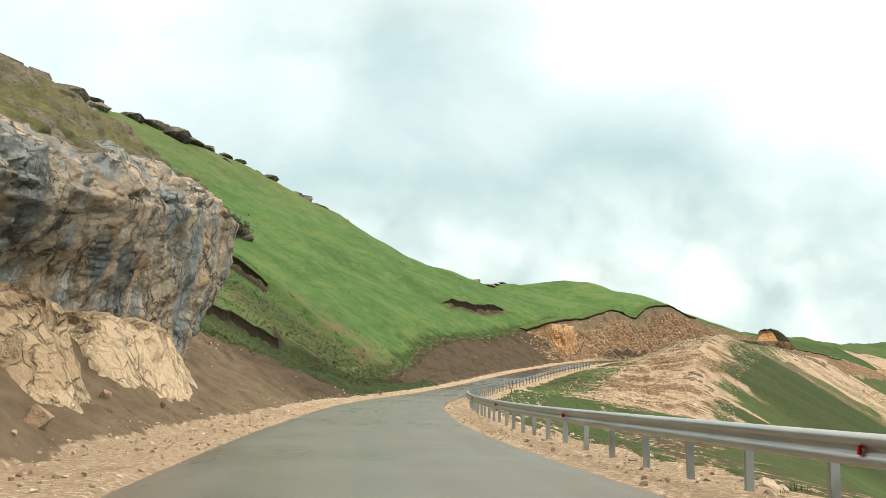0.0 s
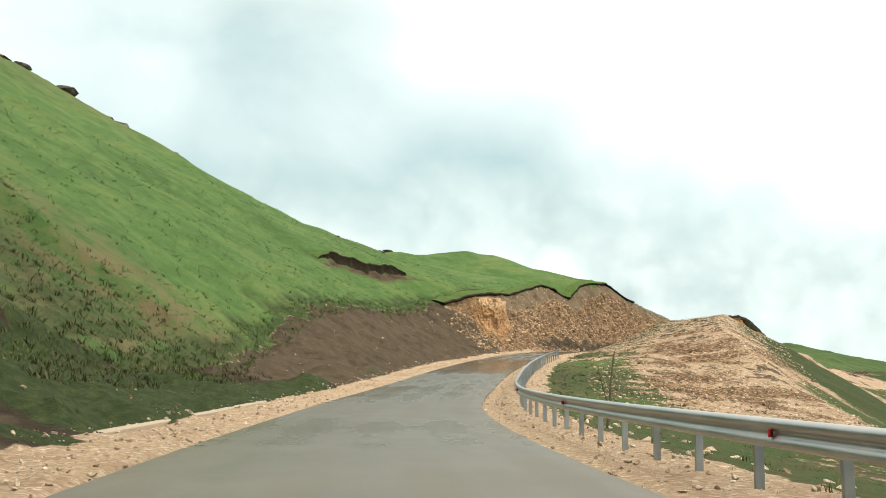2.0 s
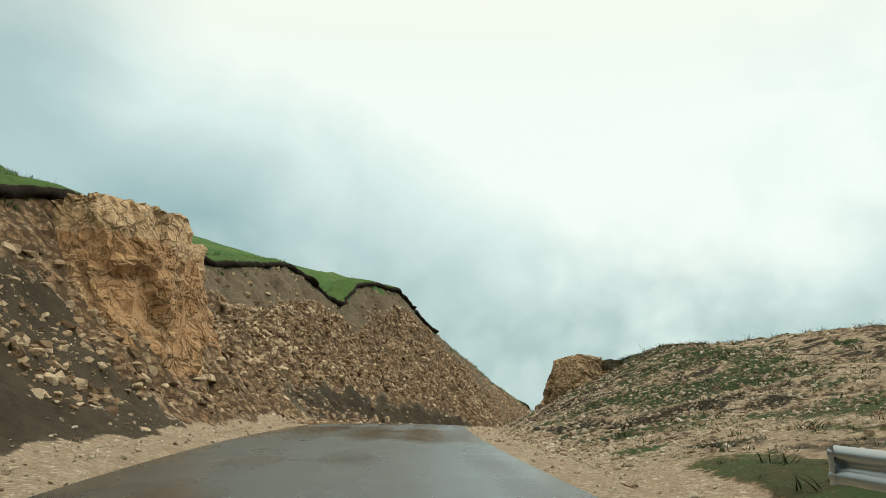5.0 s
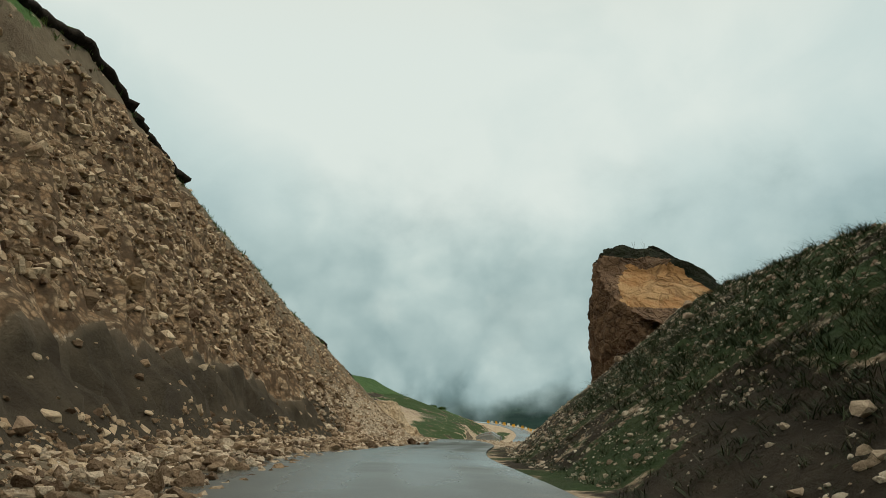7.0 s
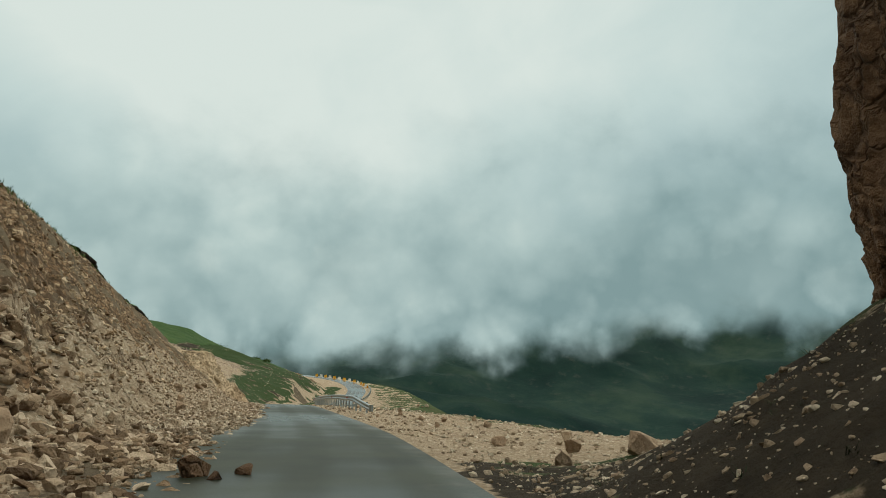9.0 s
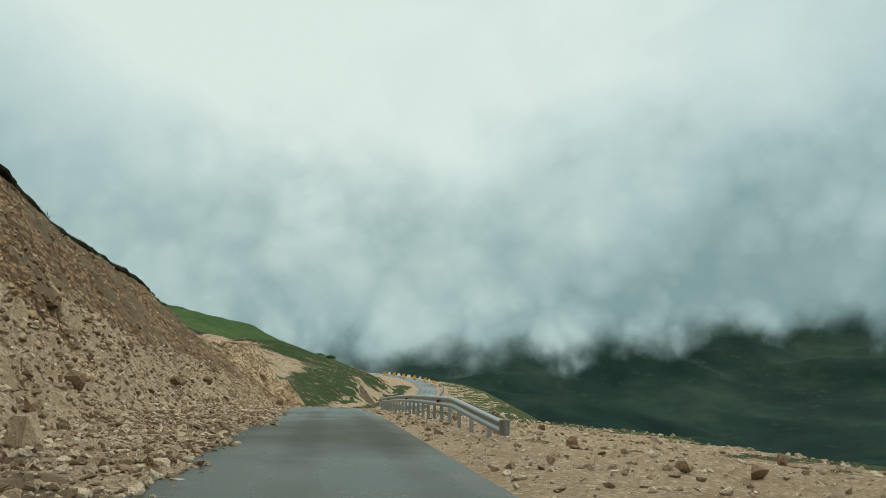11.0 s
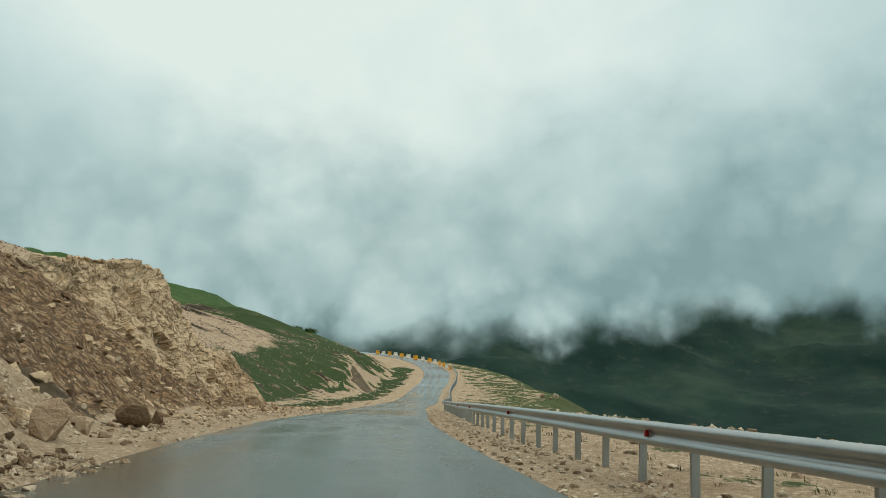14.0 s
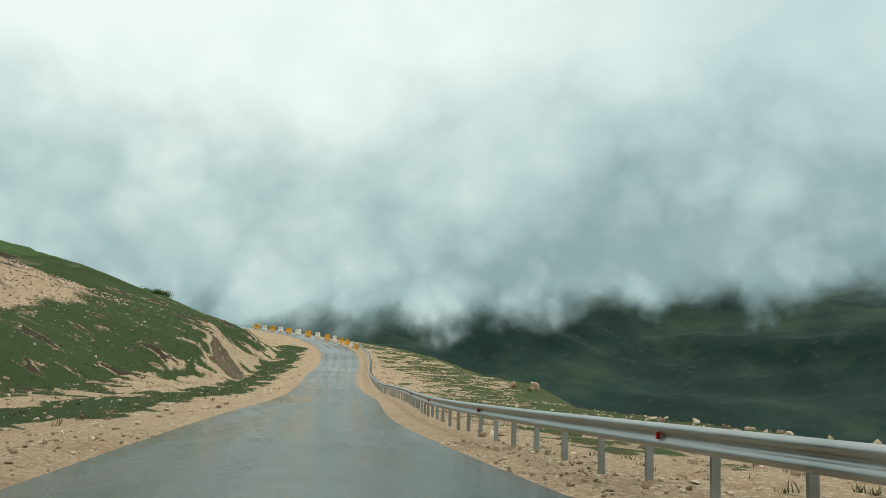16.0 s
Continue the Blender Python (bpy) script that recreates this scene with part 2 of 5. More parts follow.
ROAD += [(192.0, 335.0, 4.8), (214.6, 352.0, 4.0), (236.0, 369.0, 3.4), (258.0, 386.0, 3.7), (280.0, 402.0, 4.8), (298.0, 417.0, 6.7),
         (307.5, 431.0, 8.7), (311.0, 446.0, 10.1), (315.0, 461.0, 10.8), (324.0, 479.0, 11.2), (338.0, 496.0, 11.4), (356.0, 511.0, 11.6)]
HALF = 2.9


def spline(knots, n=16):
    p = np.array(knots)
    q = np.vstack([2 * p[0] - p[1], p, 2 * p[-1] - p[-2]])
    out = []
    for i in range(1, len(q) - 2):
        a, b, c, e = q[i - 1], q[i], q[i + 1], q[i + 2]
        ab, bc, ce = np.linalg.norm(b - a), np.linalg.norm(c - b), np.linalg.norm(e - c)
        m1, m2 = (c - a) / (ab + bc) * bc, (e - b) / (bc + ce) * bc
        for t in np.arange(n) / n:
            out.append((2 * t**3 - 3 * t * t + 1) * b + (t**3 - 2 * t * t + t) * m1 + (3 * t * t - 2 * t**3) * c + (t**3 - t * t) * m2)
    out.append(p[-1])
    return np.array(out)


LINE = spline(ROAD)
LINE_S = np.r_[0, np.cumsum(np.linalg.norm(np.diff(LINE[:, :2], axis=0), axis=1))]
LINE_S -= LINE_S[32]
HEAD = np.unwrap(np.arctan2(np.gradient(LINE[:, 0]), np.gradient(LINE[:, 1])))
S_END = float(LINE_S[-1])
# the same heading, much smoothed, by which the far slopes are laid out
_even = np.arange(LINE_S[0], S_END, 1.0)
_head = np.interp(_even, LINE_S, HEAD)
_soft = np.convolve(np.pad(_head, 45, mode="edge"), np.ones(91) / 91, mode="valid")
_wide = np.convolve(np.pad(_head, 180, mode="edge"), np.ones(361) / 361, mode="valid")


def centre(s):
    return np.interp(s, LINE_S, LINE[:, 0]), np.interp(s, LINE_S, LINE[:, 1]), np.interp(s, LINE_S, LINE[:, 2])


def place(s, d, h=0.0):
    """World place of a point d metres to the right of the road's middle at s metres along it, h above the road."""
    s, d = np.asarray(s, float), np.asarray(d, float)
    x, y, z = centre(s)
    w = np.clip((np.abs(d) - 6) / 30, 0, 1)
    a = np.interp(s, LINE_S, HEAD) * (1 - w) + np.interp(s, _even, _soft) * w
    v = np.clip((d - 34) / 50, 0, 1)
    a = a * (1 - v) + np.interp(s, _even, _wide) * v
    return x + np.cos(a) * d, y - np.sin(a) * d, z + h


def heading(s):
    return float(np.interp(s, LINE_S, HEAD))


def along(table, s, column):
    t = np.array(table, float)
    return np.interp(s, t[:, 0], t[:, column])


# left of the road: the top of the cut (station, distance, height), the slope at 40 m, the ridge at 85 m
CUT = [(-60, 12, 5), (10, 12, 6), (36, 12, 5.5), (58, 12, 4.3), (69, 12, 3.3), (80, 11, 2), (96, 9.5, 0.8), (106, 10, 1.2), (116, 11.5, 2.2), (126, 12, 4.1),
       (137, 12.2, 4.9), (154, 12, 4.6), (164, 12, 5.5), (173, 10, 7.4), (183, 11, 8.5), (192, 11.5, 9.2), (201, 12, 11.1), (205, 12.2, 12.0), (208.5, 12, 11.8), (211, 11.2, 10.8),
       (213, 11, 10.6), (215.5, 11.3, 11.6), (218, 11.8, 13.2), (221, 12, 14.1), (228, 12, 15.0), (236, 12, 13.5), (247, 12.2, 12.4), (266, 12, 10.9)]
CUT += [(291, 12, 10.2), (298, 12, 9.1), (309, 12, 8.9), (317, 12, 8.7), (321, 12, 8.1), (328, 12.8, 8.0), (338, 15, 8.8), (348, 15.5, 7.8), (357, 15.5, 7.2), (366, 15, 5.8), (374, 14, 3.4), (382, 14, 2.0),
        (390, 14, 1.2), (400, 14, 0.2), (430, 16, 0.6), (460, 15.5, 1.2), (474, 13.2, 3.4), (486, 13, 4.8), (498, 15, 5.6), (509, 18, 6), (525, 18, 5.6), (540, 17, 4), (552, 18, 3.2), (575, 22, 4.8), (600, 24, 8), (630, 26, 11)]
TOE = [(-60, 4.7), (160, 4.4), (185, 3.7), (330, 3.5), (345, 6), (380, 8), (400, 9), (470, 9), (500, 10), (540, 10), (560, 11), (630, 11)]
MID = [(-60, 24), (100, 21), (160, 21.5), (185, 19), (196, 17.3), (205, 17.0), (215, 19.6), (225, 21.8), (241, 22.6), (256, 22), (272, 20), (300, 16), (340, 15.5), (376, 17.5), (400, 16.5),
       (420, 14.5), (450, 13), (480, 12.4), (507, 11.6), (540, 10.8), (562, 9.3), (578, 10.5), (602, 14), (625, 16.8), (640, 17.8)]
RIDGE = [(-60, 56), (60, 55), (121, 51), (157, 47.5), (178, 44), (193, 40), (200, 31), (208, 24), (216, 20), (229, 20), (241, 21), (256, 20), (270, 19), (300, 18), (340, 20), (376, 25), (400, 26.5), (430, 27),
         (480, 27), (504, 26.3), (540, 23), (565, 21.5), (600, 24), (640, 28)]
# right of the road: shoulder's end, bank or terrace edge, and two points beyond
BANK = [(-60, 12, -2), (50, 12, -1.5), (90, 12, -1), (130, 12, 0), (145, 12, 0.6), (165, 12, 1.6), (181, 12, 3.4), (190, 12, 4.2), (200, 10.5, 4.4), (210, 9.6, 4.6),
        (220, 9.6, 4.9), (231, 9.8, 5.4), (237, 10.5, 4.4), (242, 13, 0.9), (248, 16, -0.2), (265, 13, -0.3), (300, 12.5, -0.3), (330, 15, -0.3), (360, 19, -0.2), (400, 20, -0.2),
        (440, 18, -0.3), (470, 20, -0.3), (490, 24, -0.3), (512, 20, -0.3), (545, 17, -0.6), (575, 9, -0.4), (640, 9, -0.4)]
BEYOND = [(-60, 10, -3), (90, 10, -1.5), (110, 10, -1.2), (130, 10, -0.8), (145, 9, 0.9), (165, 8, 1.7), (181, 8, 1.1), (190, 8, 0), (200, 9.5, -1.4), (210, 10.4, -2.0), (220, 10.4, -2.6), (231, 10.2, -3.8), (243, 9, -1.5),
          (250, 8, -3), (273, 8, -4), (640, 8, -4)]
FAR_OFF = [(-60, -16), (60, -12), (110, -14), (150, -17), (181, -18), (235, -20), (250, -22), (640, -22)]
# fallen rubble lies on the uphill lane as far as this offset
SPILL = [(-60, 3.4), (184, 3.4), (190, 2.9), (198, 2.0), (205, 1.2), (218, 0.75), (232, 0.65), (240, 1.1), (249, 1.5), (262, 0.45), (275, 0.45), (290, 0.6), (300, 0.95), (310, 1.5), (318, 2.8), (326, 3.4), (640, 3.4)]


def lip_line(s):
    """Distance from the road of the eroded step that runs across the grass slope."""
    return 22 - 0.41 * (s - 62) + 0.9 * np.sin(0.31 * s) + 0.6 * np.sin(0.83 * s + 1)


def height_at(s, d):
    """Height above the road at stations s and offsets d (arrays of one shape)."""
    h = np.zeros_like(d)
    td, tz = along(CUT, s, 1), along(CUT, s, 2)
    toe, mid, ridge = along(TOE, s, 1), along(MID, s, 1), along(RIDGE, s, 1)
    tz, mid, ridge = tz - np.interp(s, [165, 185, 228, 236, 285, 300, 325], [0.2, 0.75, 0.75, 1.15, 1.15, 0.75, 0.3]), mid - 0.2, ridge - 0.2
    mid = np.maximum(mid, tz + 0.12 * (40 - td))
    e = -d

    def seg(x, x0, x1, y0, y1):
        return y0 + (y1 - y0) * np.clip((x - x0) / (x1 - x0), 0, 1)

    # erosion steps in the turf of the hillside
    lip = lip_line(s)
    step = np.interp(e, [14, 26], [0.5, 1.1]) * np.clip((s - 103) / 0.8, 0, 1) * np.exp(-np.clip(s - 103, 0, 99) / 22) * np.clip((e - 11) / 2, 0, 1) * np.clip((52 - e) / 8, 0, 1)
    step += 0.75 * np.clip((e - lip) / 0.8, 0, 1) * np.exp(-np.clip(e - lip, 0, 99) / 9) * np.clip((s - 36) / 8, 0, 1) * np.clip((92 - s) / 4, 0, 1) * (e > 9)
    scar = 21 - 0.3 * (s - 157)
    step += 0.9 * np.clip((e - scar) / 0.8, 0, 1) * np.exp(-np.clip(e - scar, 0, 99) / 10) * np.clip((s - 154) / 3, 0, 1) * np.clip((171 - s) / 4, 0, 1)
    left = step + seg(e, HALF, toe, 0, 0.05) + seg(e, toe, td, 0, 1) ** 1.12 * tz + seg(e, td, 40, 0, 1) * (mid - tz) + seg(e, 40, 85, 0, 1) * (ridge - mid) + seg(e, 85, 114, 0, 1) * np.interp(s, [60, 178, 191], [15, 13.5, 0]) - seg(e, 114, 200, 0, 1) * 40
    bd, bz = along(BANK, s, 1), along(BANK, s, 2)
    b2, b2z = along(BEYOND, s, 1), along(BEYOND, s, 2)
    far = along(FAR_OFF, s, 1)
    bz = bz - 0.15
    foot = np.where(bz > 1, np.interp(s, [186, 205, 236, 242], [4.4, 3.7, 3.7, 4.6]), 5.4)
    right = seg(d, HALF, foot, 0, -0.12) + seg(d, foot, bd, 0, 1) * bz + seg(d, bd, bd + b2, 0, b2z) + seg(d, bd + b2, bd + b2 + 30, 0, 1) * far + seg(d, bd + b2 + 30, 200, 0, 1) * -70
    return np.where(d < 0, left, right)


def rock_relief(p, scale, amount):
    """How far a rock face stands out at p: tilted blocks with ledges, worn by rough noise."""
    q = Vector(p) * scale
    q.z *= 0.55
    q = q + 0.35 * noise.noise_vector(q * 1.7)
    _, c = noise.voronoi(q)
    face = noise.noise(c[0] * 3.1) * 0.5 + (q - c[0]).dot(noise.noise_vector(c[0] * 5.3)) * 0.7
    return amount * (face + 0.5 * noise.fractal(q * 0.4, 1.0, 2.0, 2) + 0.42 * noise.fractal(q * 1.6, 0.55, 2.1, 5))


def fbm(x, y, z, octaves, scale):
    out = np.empty(len(x))
    for i in range(len(x)):
        out[i] = noise.fractal((x[i] * scale, y[i] * scale, z[i] * scale), 1.0, 2.0, octaves)
    return out


S_GRID = np.r_[np.arange(LINE_S[0], 0, 2.0), np.arange(0, 165, 0.6), np.arange(165, 340, 0.36), np.arange(340, 395, 0.6), np.arange(395, S_END, 1.2)]
D_LEFT = np.r_[-200, -170, -150, -135, np.arange(-124, -96, 4.0), np.arange(-96, -40, 2.0), np.arange(-40, -20, 1.0), np.arange(-20, -13, 0.6), np.arange(-13, -3.0, 0.3)]
D_RIGHT = np.r_[np.arange(3.4, 24, 0.42), np.arange(24, 44, 1.0), 48, 54, 62, 75, 95, 130, 200]
D_GRID = np.r_[D_LEFT, -2.95, np.arange(-2.6, -0.1, 0.3), 0, 1.5, 2.95, D_RIGHT]


def build_ground():
    ns, nd = len(S_GRID), len(D_GRID)
    s, d = np.meshgrid(S_GRID, D_GRID, indexing="ij")
    h = height_at(s, d)
    x, y, z = (a.ravel() for a in place(s, d, h))
    s, d, h = s.ravel(), d.ravel(), h.ravel()
    off_road = np.clip((np.abs(d) - HALF) / 2.5, 0, 1)
    e = -d
    td, tz, toe = along(CUT, s, 1), along(CUT, s, 2), along(TOE, s, 1)
    on_cut = np.clip((e - toe) / 1.0, 0, 1) * np.clip((td - e) / 1.0, 0, 1) * (tz > 0.9)
    bd, bz = along(BANK, s, 1), along(BANK, s, 2)
    rough = 0.12 + 0.5 * on_cut + 0.25 * (np.abs(d) > 14) + 0.3 * (np.abs(d) > 45)
    n1 = fbm(x, y, z, 4, 0.35)
    n2 = fbm(x + 71, y, z, 3, 1.3)
    n0 = fbm(x, y + 31, z * 0, 3, 0.05)
    # far from the road only swells that the wide mesh can carry
    off = np.clip((np.abs(d) - 16) / 6, 0, 1)
    n1s = n1 * (1 - off) + off * fbm(x, y, z * 0, 2, 0.13)
    n2 = n2 * (1 - off)
    z = z + off_road * (rough * n1s * 0.9 + 0.10 * n2) + np.clip((np.abs(d) - 14) / 30, 0, 1) * n0 * 1.5
    z = z - (np.abs(d) < HALF + 0.1) * 0.06
    # rubble washed over the uphill lane
    spill = e - along(SPILL, s, 1) - 0.55 * n1 - 0.3 * n2
    lift = (d < 0) * (e < HALF + 0.5) * np.clip(spill / 0.25, 0, 1)
    z = z + lift * (0.105 + 0.05 * np.clip(spill, 0, 2.5) + 0.05 * n2)
    # broken rock of the cut: tilted blocks standing out towards the road
    at = np.flatnonzero((on_cut > 0.2) & (s > 166) & (s < 392))
    for k in at:
        out = rock_relief((x[k], y[k], z[k]), 0.8, np.interp(s[k], [228, 280], [0.62, 0.26])) * on_cut[k] * min(1.0, (s[k] - 166) / 6)
        a = np.interp(s[k], LINE_S, HEAD)
        x[k] += math.cos(a) * out * 0.85
        y[k] -= math.sin(a) * out * 0.85
        z[k] += out * 0.45
    # what covers it: grass, bare soil, broken rock; the rest is gravel
    j = n1 * 1.2
    n1 = np.where(np.abs(d) > 24, n1s, n1)
    above = np.clip((e - td + j) / 0.6, 0, 1)
    rocky = ((s + 3 * n1 > 168) & (s < 392)) | ((s > 545) & (s < 600))
    near_toe = np.where((s > 186) & (s < 240), 3.1, toe)
    cut_face = (d < 0) * np.clip((e - near_toe + j * 0.4) / 0.5, 0, 1) * (1 - above)
    bench = (d < 0) & (s > 388) & (s < 545)
    soil_band = np.clip((h + 0.7 * n1 - (tz - 3.3 - 1.0 * n0)) / 0.4, 0, 1) * (s > 176) * (s < 262)
    low_soil = np.clip((np.interp(s, [186, 204, 216], [2.1, 2.6, 3.1]) + 0.45 * n1 + 1.6 * n0 - h) / 0.6, 0, 1) * np.clip((s - 184) / 3, 0, 1) * np.clip((243 + 3 * n1 - s) / 4, 0, 1)
    apron = np.clip((np.interp(s, [236, 250], [3.8, 6.6]) + 1.5 * n1 - e) / 1.5, 0, 1) * (s > 236) * (s < 340)
    in_soil = np.clip(soil_band + low_soil, 0, 1)
    rock_w = cut_face * rocky * (1 - in_soil) * (1 - 0.9 * apron) * np.interp(s, [222, 285], [1.0, 0.62])
    soil_w = cut_face * (1 - rocky) * (~bench) + cut_face * rocky * in_soil
    lip, scar = lip_line(s), 21 - 0.3 * (s - 157)
    ragged = 1.4 * n1 + 0.8 * n2
    bare = np.clip(1.2 - np.abs(s - 102.6) / 0.9, 0, 1) * (e > 24) * (e < 50)
    bare = np.maximum(bare, np.clip(0.6 - np.abs(e - lip - 0.2) / 0.6 + 1.3 * ragged, 0, 1) * (s > 38) * (s < 92) * (e > 9))
    scrub = np.clip(1.5 - np.abs(e - lip + 0.8 + ragged) / 1.8, 0, 1) * (s > 36) * (s < 96) + np.clip(1.3 - np.abs(e - td - 0.9 + 1.5 * ragged) / 1.3, 0, 1) * (s > 30) * (s < 184)
    scrub = np.maximum(scrub, np.clip(1.3 - np.abs(s - 95.5 + ragged) / 7.5, 0, 1) * np.clip(0.75 + 0.7 * n2 + 0.5 * n1, 0.2, 1) * (e > 12) * (e < 46)) * above
    scrub = np.maximum(scrub, np.clip(0.6 + 2.2 * n1 + 1.2 * n2, 0, 0.9) * above * (e < lip) * (s > 40) * (s < 104))
    bare = np.maximum(bare, np.clip(1.2 - np.abs(e - scar + 0.3) / 0.9 + 0.8 * ragged, 0, 1) * (s > 154) * (s < 171))
    verge = (d < 0) * np.clip((e - 5.1 + 1.8 * n1 - 0.5 * n2) / 0.8, 0, 0.8) * np.clip((toe + 0.9 - e + 1.6 * n1) / 0.8, 0, 0.8) * (s > 20) * (s < 120)
    grass_w = (d < 0) * np.clip(np.maximum(above - bare, 0.75 * verge), 0, 1)
    soil_w = np.maximum(soil_w, np.clip(bare * 8, 0, 1) * above)
    pink = bench * np.clip((e - 25 - 3 * n1 - 0.25 * np.clip(s - 485, 0, 60)) / 4, 0, 1) * np.clip((51 - e) / 2, 0, 1) * np.clip((500 - s + 6 * n1) / 5, 0, 1)
    wash = bench * np.clip((e - 9 + 3 * n1) / 2, 0, 1) * np.clip((15 + 4 * n0 - e + 4 * n1) / 4, 0, 1)
    scarp = bench * np.clip(1.3 - np.abs(e - 53) / 2.5, 0, 1)
    grass_w = np.where(bench, np.clip((e - 5.6 + 2 * n1) / 1, 0, 1) * (1 - np.maximum(pink, np.maximum(wash, scarp))), grass_w)
    soil_w = np.where(bench, scarp, soil_w)
    rock_w = np.where(bench, 0.25 * wash, rock_w)
    thin = bench * np.clip(0.1 + 1.0 * n1 + 0.6 * n2, 0, 0.8) * (e > 13) * (e < 54)
    grass_w, soil_w = grass_w * (1 - thin), np.maximum(soil_w, thin)
    nose = np.clip(1.5 - np.abs(s - 480) / 6, 0, 1) * np.clip((e - 8.6) / 1, 0, 1) * np.clip((12.8 - e + 2 * n1) / 1, 0, 1)
    grass_w, soil_w = grass_w * (1 - nose), np.maximum(soil_w, nose)
    tan = cut_face * np.clip((s - 236) / 12, 0, 1) * np.clip((345 - s) / 6, 0, 1) * (1 - apron)
    rill = np.clip(1.2 - np.abs(s - 342 + 1.3 * (e - 6) + 0.8 * n1) / 1.1, 0, 1) * (e > 4.6) * (e < 10.5)
    soil_w = np.maximum(soil_w, tan * np.clip(0.3 + 0.9 * n1 + 0.5 * n2, 0, 0.8))
    soil_w = np.maximum(soil_w, rill)
    muck = lift * np.clip(0.75 + 0.9 * n1, 0, 1) * np.interp(s, [186, 196, 250, 262], [0.3, 1, 1, 0.55])
    soil_w = np.maximum(soil_w, muck)
    low_turf = np.clip((16 - np.abs(s - 88)) / 5 + 1.2 * n1, 0, 1) * cut_face * (s < 108)
    grass_w = np.maximum(grass_w, low_turf)
    # right of the road: verge, spoil mound, dark bank, gravel terrace
    rr = np.clip((d - np.interp(s, [150, 186, 203, 212, 241, 250], [5.2, 3.9, 3.2, 2.7, 2.7, 5.2]) + 0.5 * n1) / 0.5, 0, 1)
    mound = (s > 100) & (s < 186)
    bank = (s >= 186) & (s < 243)
    # the mound: rubble tongues and olive scrub, green flats below it
    flat = np.clip((11.5 + 2.5 * n1 - d) / 2, 0, 1) * np.clip((150 - s + 6 * n1) / 8, 0, 1)
    patch = np.clip(0.5 + 0.35 * n0 + 0.45 * n1, 0, 1) * (1 - flat)
    patch = np.where(s < 100, np.clip(0.25 * n1 + 0.3 * n2, 0, 1), patch)
    rock_r = rr * np.where(bank, 0, patch * np.interp(s, [158, 172], [1, 0.55]))
    grass_r = rr * (1 - 0.55 * rock_r) * np.where(bank, np.clip(np.interp(s, [186, 199, 203, 220, 228], [0.2, 0.3, 0.75, 0.65, 0.15]) * np.interp(d, [5, 8.5], [0.45, 1.1]) + 0.9 * n1 + 0.5 * n2, 0, 1), np.where(mound, np.clip(0.58 + 0.8 * flat + 0.9 * n1 + 0.6 * n0 + 0.8 * np.clip((d - 24 + 5 * n1) / 8, 0, 1) + 0.15 * np.clip((s - 168) / 6, 0, 1) * np.clip((d - 9) / 3, 0, 1), 0, 1.3), 1))
    scruffy = (s < 190) * np.clip((d - 11) / 3, 0, 1) * np.clip((26 - d) / 6, 0, 1) * np.clip(0.25 + 0.9 * n1 + 0.8 * n2 + 0.5 * n0, 0, 0.9)
    grass_r = grass_r * (1 - scruffy)
    # dry spoil on the valley side of the bank
    spoil = bank * np.clip((d - 20 + 6 * n1) / 3, 0, 0.5) * np.clip((s - 203) / 6, 0, 1) * np.clip((50 - d) / 8, 0, 1)
    grass_r, rock_r = grass_r * (1 - spoil), rock_r * (1 - spoil)
    terr = np.clip((s - 243) / 3, 0, 1)
    rock_r = rock_r * (1 - terr)
    grass_t = np.clip((d - np.interp(s, [300, 380], [1.0, 0.55]) * bd + 3.0 + 5 * n1 + 3 * n0) / 4, 0, 1) * np.where(d < bd - 1, np.clip(0.6 + 0.9 * n1 + 0.8 * n2, 0, 0.85), 1) + np.clip((n1 + 0.8 * n2 - 0.2) / 0.35, 0, 0.55) * (d > 5.6) * (s > 290)
    grass_r = grass_r * (1 - terr) + np.clip(grass_t, 0, 1) * terr
    soil_r = rr * (1 - rock_r) * (1 - grass_r) * (1 - terr) * (1 - spoil) * np.where(mound, np.interp(s, [158, 170], [0.72, 1]), 1)
    rock_w = np.where(d > 0, rock_r, rock_w)
    grass_w = np.where(d > 0, grass_r, grass_w)
    soil_w = np.where(d > 0, soil_r, soil_w)
    humus = np.where(d > 0, np.where(bank, np.where(d > 14, 0.35, np.interp(s, [205, 217, 227], [1.0, 0.97, 0.95])), np.where(mound, np.clip(0.5 + 0.5 * n0 + 0.3 * (d > 20) + 0.6 * np.clip((s - 160) / 8, 0, 1), 0.1, 1.0), np.where(s > 243, 0.6, 0.7))), np.clip((s - 46) / 16, 0, 1) * np.clip((182 - s) / 10, 0, 1) * 0.72 * (cut_face > 0.1) * (above < 0.5) + low_soil * 0.82 * cut_face + bench * np.where(e > 54, 0.45, 0.95) * (1 - 0.75 * nose) + 0.6 * (s >= 545) + 0.3 * muck + 0.75 * rill + 0.85 * bare + 0.95 * scrub + 0.9 * low_turf + 0.85 * above * np.clip((s - 300) / 15, 0, 1) * (s <= 388))
    dry = np.where(d > 0, np.clip(0.8 + n0 + 0.4 * n1, 0.2, 1), np.maximum(np.clip((26 - e + 8 * n0) / 8, 0, 1) * np.where(s > 95, np.clip((112 - s) / 5, 0, 1), 0.8), 0.45 * np.clip((e - 50 + 12 * n0) / 25, 0, 1) * (s < 260)))
    dry = np.where(bench, np.where(e > 54, 0.15, 0.3), dry)
    mesh = bpy.data.meshes.new("ground")
    mesh.vertices.add(ns * nd)
    mesh.vertices.foreach_set("co", np.stack([x, y, z], 1).ravel())
    i, jx = np.meshgrid(np.arange(ns - 1), np.arange(nd - 1), indexing="ij")
    a = (i * nd + jx).ravel()
